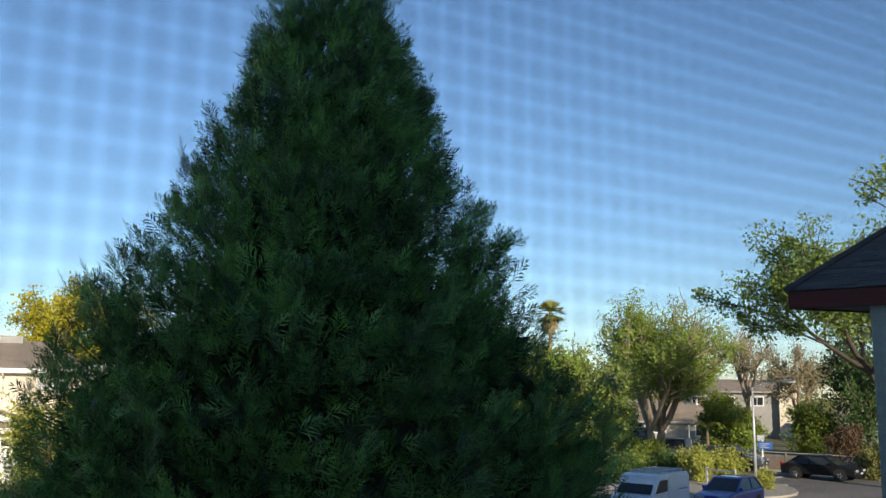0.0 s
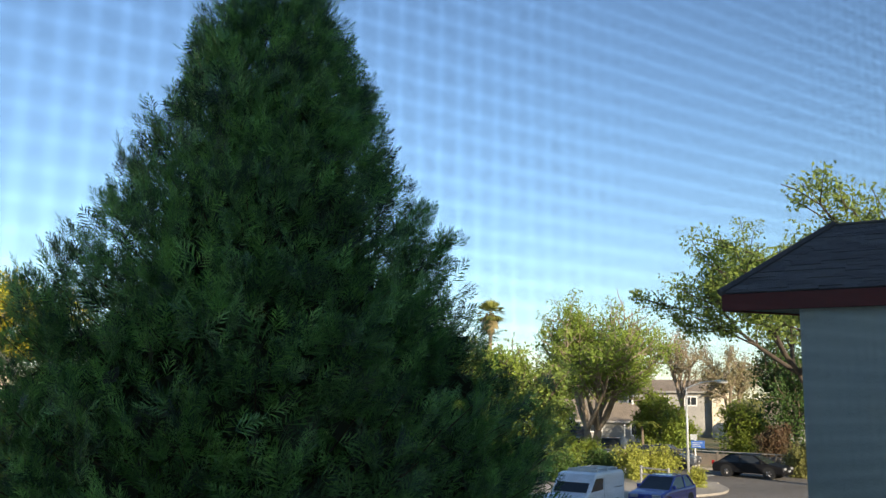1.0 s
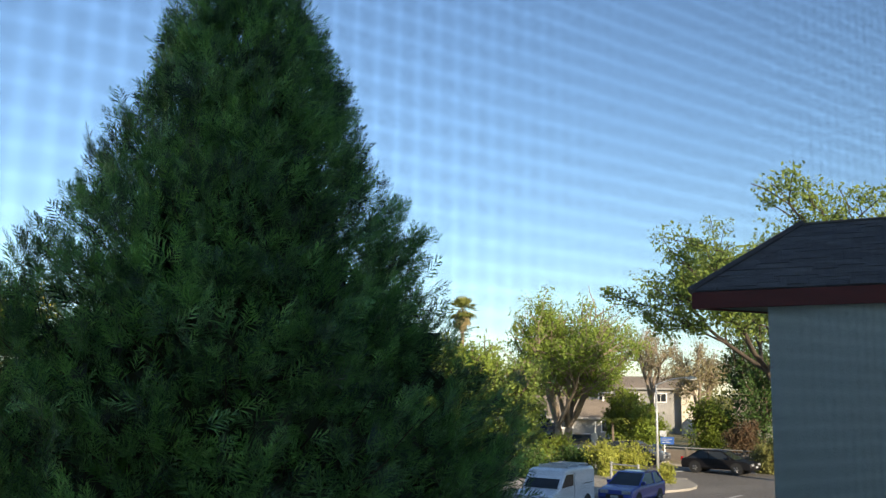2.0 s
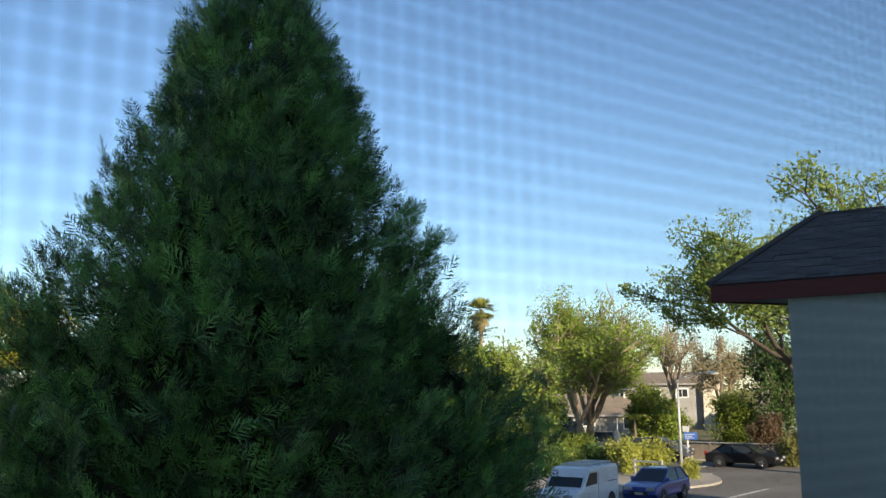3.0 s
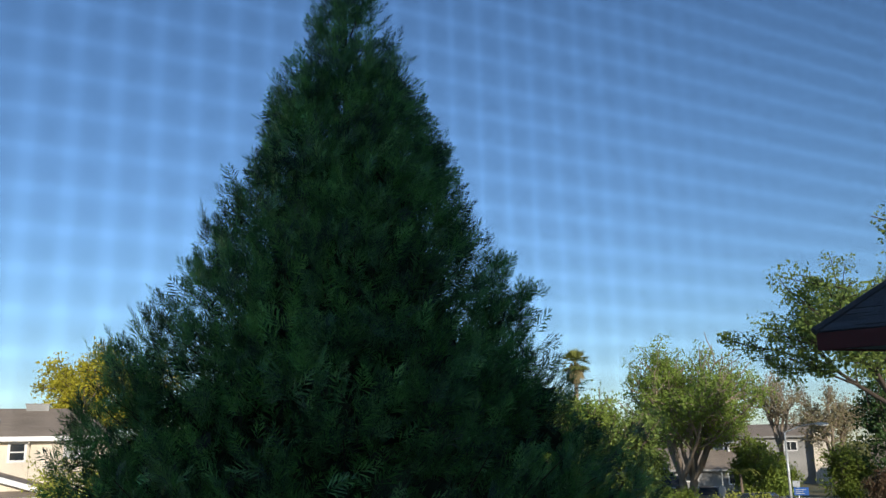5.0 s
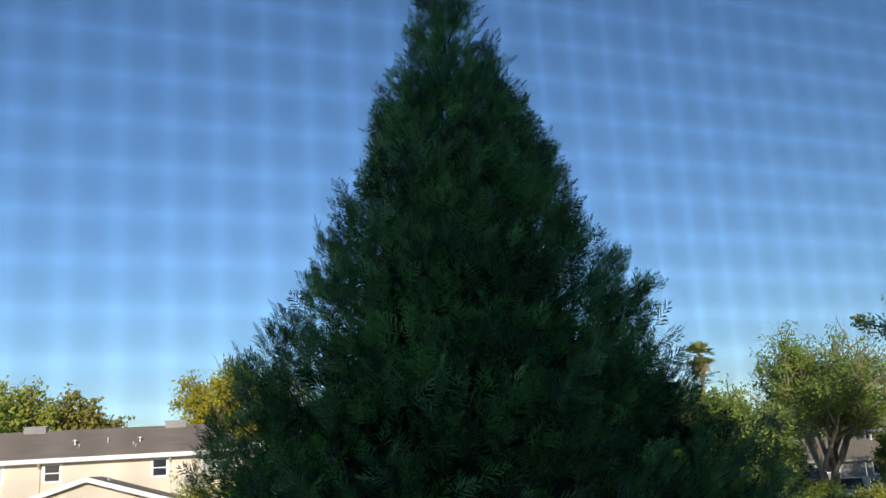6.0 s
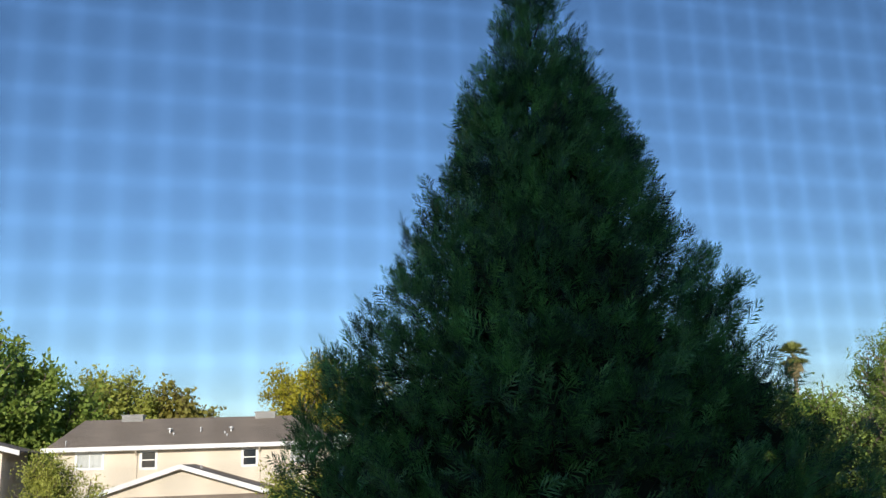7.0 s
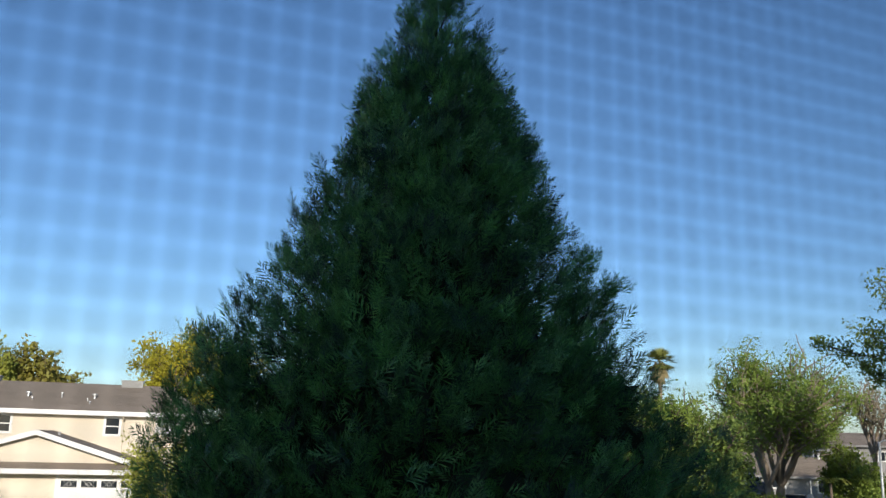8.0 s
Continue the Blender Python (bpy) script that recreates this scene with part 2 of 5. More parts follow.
# ---------------------------------------------------------------- ground
solid("ground", boxes((-900, 900, -300, 1500, -0.4, 0.0)), M["grass"], "dry patchy grass and earth reaching the horizon", "ground", "structure")
road_side = solid("road", boxes((-60, 90, 29.0, 40.5, -0.2, 0.012)), M["asphalt"], "worn grey asphalt street along the houses", "road", "structure", pose(0, 0, 0, 0, 0, STREET))
solid("road", boxes((-70, 70, 48.0, 60.0, -0.2, 0.016)), M["asphalt"], "worn grey asphalt side street", "road", "structure", pose(0, 0, 0, 0, 0, -45))
solid("road", boxes((-21.4, -13.4, 12.0, 47.99, -0.2, 0.018)), M["asphalt"], "worn grey asphalt street up to the junction", "road", "structure", pose(0, 0, 0, 0, 0, -45))


# ---------------------------------------------------------------- own building, closing the place behind the camera and sized, unseen, to cast shade
def own_building():
    g = pose(0, 0, 0, 0, 0, STREET)
    n0 = 0.042  # plane of the screen
    f0, f1 = n0 - 0.03, n0 + 0.17
    # outer wall with the window's opening through it
    # guessed heights: high shades the conifer, low the vehicles; white walls bounce light back
    low, high = 10.2, 14.2
    solid("wall_window", boxes((-9.0, -0.45, f0, f1, 0, high), (0.45, 10.0, f0, f1, 0, high), (-0.45, 0.45, f0, f1, 0, 3.9), (-0.45, 0.45, f0, f1, 5.3, high)),
          M["white"], "plain stucco outer wall with a window opening, raised to shade the conifer", "wall", "structure", g)
    # added lower block, out of view, whose shadow covers the van and hatchback
    solid("shade_wall_front", boxes((10.002, 24.0, f0, f1, 0, low)), M["white"], "unseen plain stucco wall added to shade the parked vehicles", "wall", "structure", g)
    for x0, x1, top in ((-9.0, 10.0, high), (10.002, 24.0, low)):
        solid("shade_block_roof", boxes((x0, x1, -9.2, f1, top, top + 0.2)), M["shingle_far"], "unseen flat plain roof over the shading blocks", "roof", "structure", g)
        solid("wall_back", boxes((x0, x1, -9.2, -9.0, 0, top - 0.005)), M["white"], "unseen plain stucco back wall of the shading blocks", "wall", "structure", g)
    for x, z0, z1 in ((-9.0, 0.0, high - 0.005), (9.8, low + 0.205, high - 0.005), (23.8, 0.0, low - 0.005)):
        solid("wall_side", boxes((x, x + 0.2, -8.995, f0 - 0.002, z0, z1)), M["white"], "unseen plain stucco side wall of the shading blocks", "wall", "structure", g)
    solid("floor", boxes((-5.7, 15.9, -8.9, f0 - 0.01, 2.9, 3.0)), M["room"], "plain pale room floor", "floor", "structure", g)
    solid("ceiling", boxes((-5.7, 15.9, -8.9, f0 - 0.01, 5.55, 5.65)), M["room"], "plain white room ceiling", "ceiling", "structure", g)
    solid("wall_room", boxes((15.9, 16.0, -8.9, f0 - 0.01, 2.9, 5.65)), M["room"], "plain white room wall", "wall", "structure", g)
    # insect screen: strands 1.5 mm apart each way, standing in the opening
    pitch, r = 0.0015, 0.00005
    nx, nz = 300, 460
    top = thing("insect_screen", g, "fine charcoal insect screen stretched across the window", "window screen")
    # the strands before the lens, each by itself
    near = 75
    up_me = mesh_of("strand", boxes((-r, r, n0 - r, n0 + r, 3.902, 5.298)), M["wire"])
    flat_me = mesh_of("strand", boxes((-0.449, 0.449, n0 - r * 0.9, n0 + r * 0.9, -r, r)), M["wire"])
    for k in range(-near, near):
        for me, at in ((up_me, (k * pitch, 0, 0)), (flat_me, (0, 0, EYE + k * pitch))):
            ob = new("strand", me)
            ob.parent = top
            ob.location = at
    # the rest of the fabric, joined
    segs = []
    for i in range(-nx + 1, nx):
        if not -near <= i < near:
            segs.append((i * pitch - r, i * pitch + r, n0 - r, n0 + r, 3.902, 5.298))
    for j in range(-nz, nz + 1):
        if not -near <= j < near:
            segs.append((-0.449, 0.449, n0 - r * 0.9, n0 + r * 0.9, EYE + j * pitch - r, EYE + j * pitch + r))
    s = np.array([q for q in segs if q[4] > 3.9 and q[5] < 5.3])
    v = np.stack([s[:, [a, b, c]] for c in (4, 5) for a, b in ((0, 2), (1, 2), (1, 3), (0, 3))], axis=1).reshape(-1, 3)
    f = np.array([(3, 2, 1, 0), (4, 5, 6, 7), (0, 1, 5, 4), (1, 2, 6, 5), (2, 3, 7, 6), (3, 0, 4, 7)])
    faces = (np.arange(len(s))[:, None, None] * 8 + f[None]).reshape(-1, 4)
    ob = new("mesh_fabric", polygons("mesh_fabric", v, faces, M["wire"]))
    ob.parent = top
    tagged(ob, "fine woven charcoal strands", kind="stuff")


own_building()


# ---------------------------------------------------------------- trees
def frusta(segs, sides=7):
    """Tapered limbs as one set of polygons: rows of start, end and their radii."""
    s = np.array(segs, dtype=float)
    a, b, ra, rb = s[:, 0:3], s[:, 3:6], s[:, 6], s[:, 7]
    d = b - a
    d /= np.linalg.norm(d, axis=1, keepdims=True) + 1e-9
    u = np.cross(d, np.array([0.31, 0.92, 0.17]))
    u /= np.linalg.norm(u, axis=1, keepdims=True) + 1e-9
    w = np.cross(d, u)
    ang = np.arange(sides) * 2 * np.pi / sides
    ring = u[:, None] * np.cos(ang)[None, :, None] + w[:, None] * np.sin(ang)[None, :, None]
    v = np.concatenate([a[:, None] + ring * ra[:, None, None], b[:, None] + ring * rb[:, None, None]], axis=1).reshape(-1, 3)
    k = np.arange(sides)
    f = np.stack([k, (k + 1) % sides, (k + 1) % sides + sides, k + sides], axis=1)
    return v, (np.arange(len(s))[:, None, None] * 2 * sides + f[None]).reshape(-1, 4)


def leaf_cards(rng, centres, size, droop=0.2, face=0.0):
    """One folded, pointed leaf (two triangles) at each centre, turned at random about the way it faces."""
    n = len(centres)
    d = rng.normal(size=(n, 3))
    d[:, 2] -= droop
    d /= np.linalg.norm(d, axis=1, keepdims=True)
    u = np.cross(d, rng.normal(size=(n, 3)) + face)
    u /= np.linalg.norm(u, axis=1, keepdims=True)
    w = np.cross(d, u)
    L = size * rng.uniform(0.6, 1.4, (n, 1))
    v = np.stack([centres - d * L * 0.5, centres + u * L * 0.28 + w * L * 0.06, centres + d * L * 0.5, centres - u * L * 0.28 + w * L * 0.06], axis=1)
    return v.reshape(-1, 3), np.arange(4 * n).reshape(n, 4)


def broadleaf(name, x, y, height, spread, seed, leaf, bark="bark", fork=0.25, stems=1, trunk=0.25, leaves=9000, size=0.16, clump=0.55,
              lean=(0, 0), label="", category="tree", levels=3, limbs=5, droop=0.2, low=0.0, thin=1.0, under=None, upright=1.0):
    """A trunk that forks into limbs and twigs, with clumps of leaves about the twigs. fork: the part of the height below the limbs."""
    rng = np.random.default_rng(seed)
    segs, nodes = [], []

    def grow(p, d, length, r, level):
        q, steps = p, 4
        for i in range(steps):
            d = d + rng.normal(size=3) * 0.13 + np.array([0, 0, 0.05])
            d /= np.linalg.norm(d)
            e = q + d * length / steps
            segs.append((*q, *e, r * (1 - i / steps * 0.45), r * (1 - (i + 1) / steps * 0.45)))
            q = e
            if level >= 2:
                nodes.append((q, level))
            if level < levels and i >= 1:
                for _ in range(2 if level else 1):
                    side = rng.normal(size=3)
                    side -= d * (side @ d)
                    side /= np.linalg.norm(side)
                    side[2] = side[2] * 0.6 + 0.1
                    nd = d * rng.uniform(0.5, 0.9) + side * rng.uniform(0.55, 0.95)
                    grow(q, nd / np.linalg.norm(nd), length * rng.uniform(0.45, 0.68), r * 0.5, level + 1)

    for s in range(stems):
        a0 = rng.uniform(0, 6.28)
        tilt = 0.0 if stems == 1 else 0.16
        base = np.array([math.cos(a0), math.sin(a0), 0]) * (trunk * 0.8 if stems > 1 else 0.0)
        top = base + np.array([lean[0] + math.cos(a0) * tilt * height * fork, lean[1] + math.sin(a0) * tilt * height * fork, height * fork])
        mid = (base + top) / 2 + rng.normal(size=3) * 0.05 * trunk
        segs.append((*(base - np.array([0, 0, 0.1])), *mid, trunk * 1.25, trunk * 0.95))
        segs.append((*mid, *top, trunk * 0.95, trunk * 0.8))
        for k in range(limbs):
            a = a0 + 6.283 * (k + rng.uniform(-0.3, 0.3)) / limbs
            out = rng.uniform(0.35, 0.9) * upright
            reach = Vector((spread * 0.5 * out, 0, height * (1 - fork) * (0.62 - 0.22 * out)))
            d = np.array([math.cos(a) * reach.x, math.sin(a) * reach.x, reach.z])
            grow(top, d / np.linalg.norm(d), np.linalg.norm(d), trunk * 0.55, 1)
    ends = np.array([n[0] for n in nodes])
    # scale the crown to the wanted height and spread
    kz = (height - height * fork) / max(0.1, np.percentile(ends[:, 2], 99) + clump * 0.6 - height * fork)
    kr = spread * 0.5 / max(0.1, np.percentile(np.hypot(ends[:, 0] - lean[0], ends[:, 1] - lean[1]), 96) + clump * 0.6)
    S = np.array(segs)
    for o in (0, 3):
        high = np.clip((S[:, o + 2] - height * fork) / (height * 0.1 + 0.1), 0, 1)
        S[:, o] = lean[0] * np.clip(S[:, o + 2] / (height * fork), 0, 1) + (S[:, o] - lean[0] * np.clip(S[:, o + 2] / (height * fork), 0, 1)) * (1 + (kr - 1) * high)
        S[:, o + 1] *= 1 + (kr - 1) * high
        S[:, o + 2] = np.where(S[:, o + 2] > height * fork, height * fork + (S[:, o + 2] - height * fork) * kz, S[:, o + 2])
    ends = np.stack([lean[0] + (ends[:, 0] - lean[0]) * kr, ends[:, 1] * kr, height * fork + (ends[:, 2] - height * fork) * kz], axis=1)
    pick = rng.permutation(len(ends))[: int(len(ends) * thin)]
    ends = ends[pick]
    if under:
        # the crown's underside rises away from the trunk
        def bare(p):
            return p[:, 2] < under[0] + under[1] * np.minimum(np.hypot(p[:, 0] - lean[0], p[:, 1] - lean[1]), under[2])
        ends = ends[~bare(ends)]
    if thin < 0.6:
        # thin twigs that carry no leaves have dropped
        q = S[:, 3:6]
        gap = np.sqrt(np.maximum(0, (q ** 2).sum(1)[:, None] + (ends ** 2).sum(1)[None] - 2 * q @ ends.T)).min(axis=1)
        S = S[(S[:, 7] > 0.022) | (gap < clump * 1.3)]
    if low:
        skirt = ends.copy()
        skirt[:, 2] = rng.uniform(low, height * 0.6, len(skirt))
        ends = np.concatenate([ends, skirt])
    leaves, size, clump = int(leaves * 1.75), size * 1.12, clump * 1.15
    who = rng.integers(0, len(ends), leaves)
    big = rng.uniform(0.5, 1.2, (len(ends), 1))[who]
    c = ends[who] + np.clip(rng.normal(size=(leaves, 3)), -1.5, 1.5) * clump * 0.5 * big * np.array([1, 1, 0.9])
    c[:, 2] = np.maximum(c[:, 2], max(low, 0.05))
    top_ob = thing(name, pose(x, y, 0), label, category)
    v, f = frusta(S)
    t_ob = new("trunk", polygons("trunk", v, f, M[bark]))
    t_ob.parent = top_ob
    # leaves turn their faces to the open
    face = c - np.array([lean[0], lean[1], height * 0.55])
    face = 1.2 * face / (np.linalg.norm(face, axis=1, keepdims=True) + 0.3)
    v, f = leaf_cards(rng, c, size, droop, face)
    c_ob = new("crown", polygons("crown", v, f, M[leaf]))
    c_ob.parent = top_ob
    return top_ob


def spray(rng, pairs=5):
    """One open spray of unit length: a thin stem with forked, thread-like branchlets, all in one piece."""
    up = np.array([0, 0, 1.0])
    tv, tf = [], []

    def add(p):
        tv.append(np.array(p, dtype=float))
        return len(tv) - 1

    def thread(base, d, length, wide):
        """A pointed thread from a corner already there; gives a corner near its middle."""
        d = d / np.linalg.norm(d)
        side = np.cross(d, up)
        side /= np.linalg.norm(side)
        p = tv[base]
        m1, m2 = add(p + d * length * 0.45 + side * wide), add(p + d * length * 0.45 - side * wide)
        tf.extend([(base, m1, m2), (m1, add(p + d * length), m2)])
        return m1

    bend = rng.uniform(-0.14, 0.14)
    nodes = [add((bend * q * q, q, 0.14 * q * q)) for q in (0.04 + 0.72 * i / pairs for i in range(pairs + 1))]
    for i in range(pairs):
        tf.append((nodes[i], add(tv[nodes[i]] + np.array([0.022, 0, 0])), nodes[i + 1]))
        for sgn in (-1, 1):
            q = i / pairs
            a = radians(rng.uniform(20, 44)) * sgn
            length = (0.36 * (1 - q) + 0.24) * rng.uniform(0.7, 1.2)
            m = thread(nodes[i], np.array([math.sin(a), math.cos(a), rng.uniform(-0.1, 0.45)]), length, 0.022)
            b = a + radians(rng.uniform(18, 34)) * rng.choice([-1, 1])
            tip = add(tv[m] + np.array([math.sin(b), math.cos(b), rng.uniform(0, 0.3)]) * length * rng.uniform(0.4, 0.6))
            tf.append((m, add(tv[m] + np.array([0, 0.05, 0])), tip))
    for k in (-1, 1):
        thread(nodes[-1], np.array([math.sin(0.22 * k), math.cos(0.22 * k), 0.1]), rng.uniform(0.2, 0.3), 0.02)
    return np.array(tv), np.array(tf)


def conifer():
    """The large conifer in front of the window: upswept boughs set all round a leaning trunk, each ending in plumes of fine sprays."""
    rng = np.random.default_rng(7)
    H = 10.30
    bx, by = -1.20, 9.93

    def radius(h):
        """Half width of the crown at a height."""
        return float(np.interp(h, (0, 3.5, 4.64, 5.22, 5.86, 6.5, 7.15, 7.8, 8.45, 9.1, 9.8, 10.30), (3.50, 3.18, 2.72, 2.42, 2.08, 1.68, 1.30, 1.04, 0.80, 0.46, 0.22, 0.06)))

    def uneven(a, h):
        """The crown bulges to the west, is hollowed on the east and falls into lumps."""
        c = math.cos(a)
        lumps = 0.045 * math.sin(5 * a + 1.7 * h) + 0.045 * math.sin(3 * a - 4.1 * h + 1.0) + 0.04 * math.sin(8 * a + 6.3 * h)
        return 1 + lumps + 0.05 * max(0.0, c) * math.exp(-((h - 3.3) / 0.7) ** 2) - 0.085 * max(0.0, c) * math.exp(-((h - 5.5) / 0.8) ** 2) + 0.06 * max(0.0, -c) * math.exp(-((h - 5.2) / 0.7) ** 2)

    limbs, P, D, U, L, W = [], [], [], [], [], []

    def trunk_at(h):
        return np.array([-0.16 * h / H, 0.0, h])

    def put(p, d, u, length, wide):
        P.append(p)
        D.append(d)
        U.append(u)
        L.append(length)
        W.append(wide)

    def plume(base, axis, length, count, face):
        """A feather of sprays along an axis, opening towards its tip."""
        axis = axis / np.linalg.norm(axis)
        side = np.cross(axis, face)
        side /= np.linalg.norm(side) + 1e-9
        for k in range(count):
            t = (k + rng.uniform(0, 1)) / count
            swing = rng.normal() * 0.62 * (1.1 - 0.5 * t)
            d = axis + side * swing + rng.normal(size=3) * 0.20
            p = base + axis * length * t * 0.85 + side * swing * 0.16 * length + rng.normal(size=3) * 0.025
            put(p, d, face + rng.normal(size=3) * 0.55, rng.uniform(0.16, 0.29) * (0.72 + 0.5 * length), rng.uniform(0.6, 1.1))

    n_boughs = 580
    for i in range(n_boughs):
        h = 1.7 + (H - 2.05) * (1 - (1 - (i + rng.uniform(0, 1)) / n_boughs) ** 0.86)
        if h > 9.0 and i % 2:
            continue
        az = i * 2.39996 + rng.uniform(-0.35, 0.35)
        R = radius(h) * uneven(az, h) * rng.choice([0.80, 0.88, 0.94, 0.98, 1.03], p=[0.15, 0.22, 0.30, 0.25, 0.08])
        out = np.array([math.cos(az), math.sin(az), 0])
        side = np.array([-out[1], out[0], 0])
        rise = rng.uniform(0.15, 0.42) * R + 0.12
        start = trunk_at(max(0.3, h - rise * 0.9))
        pts = [start + out * R * t + np.array([0, 0, rise * (0.25 * t + 0.85 * t ** 2.2)]) for t in np.linspace(0, 1, 6)]
        for a, b, t in zip(pts, pts[1:], np.linspace(0, 1, 6)):
            limbs.append((*a, *b, 0.010 * (1 - t * 0.8) * (R + 0.6) * 0.5, 0.010 * (1 - (t + 0.2) * 0.8) * (R + 0.6) * 0.5))
        # plumes along the outer bough, the last one at its tip
        plumes = 3 + int(1.7 * R + rng.uniform(0, 1))
        for k in range(plumes):
            t = 1.0 if k == 0 else 1 - 0.55 * rng.uniform(0, 1) ** 1.2
            seg = min(4, int(t * 5))
            p = pts[seg] + (pts[seg + 1] - pts[seg]) * (t * 5 - seg)
            p = p + side * rng.normal() * (0.05 + 0.13 * R) * (0.3 if k == 0 else 1.0) - out * 0.12 * min(1.0, R)
            lift = rng.uniform(0.5, 1.5)
            axis = out * rng.uniform(0.15, 0.6) + np.array([0.14, 0, lift]) + side * rng.normal() * 0.35
            plume(p, axis, rng.uniform(0.22, 0.44) * (0.6 + 0.4 * min(1, R)), int(rng.integers(7, 12)), out * rng.uniform(0.0, 1.0) + np.array([0, 0, 0.9]) + rng.normal(size=3) * 0.5)
    # sprays between the boughs, which close the crown
    for k in range(11000):
        h = 1.6 + 7.1 * rng.uniform(0, 1) ** 1.25 if k < 7500 else rng.uniform(2.4, 5.6)
        a = rng.uniform(0, 6.283)
        out = np.array([math.cos(a), math.sin(a), 0])
        side = np.array([-out[1], out[0], 0])
        put(trunk_at(h) + out * radius(h) * uneven(a, h) * rng.uniform(0.70, 0.98), out * rng.uniform(0.2, 0.7) + side * rng.normal() * 0.55 + np.array([0.1, 0, rng.uniform(0.1, 1.0)]),
            out + rng.normal(size=3) * 0.5, rng.uniform(0.20, 0.34) * (0.6 + 0.4 * min(1.0, radius(h))), rng.uniform(0.8, 1.25))
    # the open top: a few ascending shoots round the leader
    for k in range(15):
        a = k * 2.4
        out = np.array([math.cos(a), math.sin(a), 0])
        h = H - 1.35 + 0.085 * k
        base = trunk_at(h) + out * 0.05
        axis = out * rng.uniform(0.35, 0.75) + np.array([0, 0, 1.0])
        length = 0.30 + 0.55 * radius(h)
        tip = base + axis / np.linalg.norm(axis) * length * 0.8
        limbs.append((*base, *tip, 0.012, 0.004))
        plume(base + (tip - base) * 0.25, axis, length, 8, rng.normal(size=3))
    P, D, U, L, W = np.array(P), np.array(D), np.array(U), np.array(L), np.array(W)
    D /= np.linalg.norm(D, axis=1, keepdims=True)
    X = np.cross(D, U)
    X /= np.linalg.norm(X, axis=1, keepdims=True)
    Z = np.cross(X, D)
    kind = rng.integers(0, 3, len(P))
    verts, faces, count = [], [], 0
    for k in range(3):
        tv, tf = spray(rng)
        q = kind == k
        V = P[q][:, None] + L[q][:, None, None] * (tv[None, :, 0:1] * W[q][:, None, None] * X[q][:, None] + tv[None, :, 1:2] * D[q][:, None] + tv[None, :, 2:3] * Z[q][:, None])
        verts.append(V.reshape(-1, 3))
        faces.append((np.arange(q.sum())[:, None, None] * len(tv) + tf[None]).reshape(-1, 3) + count)
        count += len(verts[-1])
    # coarse fill foliage about the trunk, its dark colour standing in for the crown's inner shade
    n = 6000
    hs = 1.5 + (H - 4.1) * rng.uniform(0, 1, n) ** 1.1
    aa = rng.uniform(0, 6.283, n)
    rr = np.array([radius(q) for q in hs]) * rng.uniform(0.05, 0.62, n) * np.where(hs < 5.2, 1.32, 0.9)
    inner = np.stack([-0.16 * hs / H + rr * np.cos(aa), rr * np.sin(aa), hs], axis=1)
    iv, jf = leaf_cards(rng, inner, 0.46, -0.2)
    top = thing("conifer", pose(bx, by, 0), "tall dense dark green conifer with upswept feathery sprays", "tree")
    i_ob = new("shade_foliage", polygons("shade_foliage", iv, jf, M["cedar_shade"]))
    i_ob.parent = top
    tagged(i_ob, "inner foliage coloured dark brown green for the crown's shade")
    for k in range(12):
        limbs.append((*trunk_at(H * k / 12.0 - (0.1 if k == 0 else 0)), *trunk_at(H * (k + 1) / 12.0), 0.19 * (1 - k / 12.0) + 0.008, 0.19 * (1 - (k + 1) / 12.0) + 0.008))
    v, f = frusta(limbs)
    t_ob = new("trunk", polygons("trunk", v, f, M["bark_red"]))
    t_ob.parent = top
    c_ob = new("crown", polygons("crown", np.concatenate(verts), np.concatenate(faces), M["cedar"]))
    c_ob.parent = top
    tagged(c_ob, "dense fine dark green sprays")


conifer()


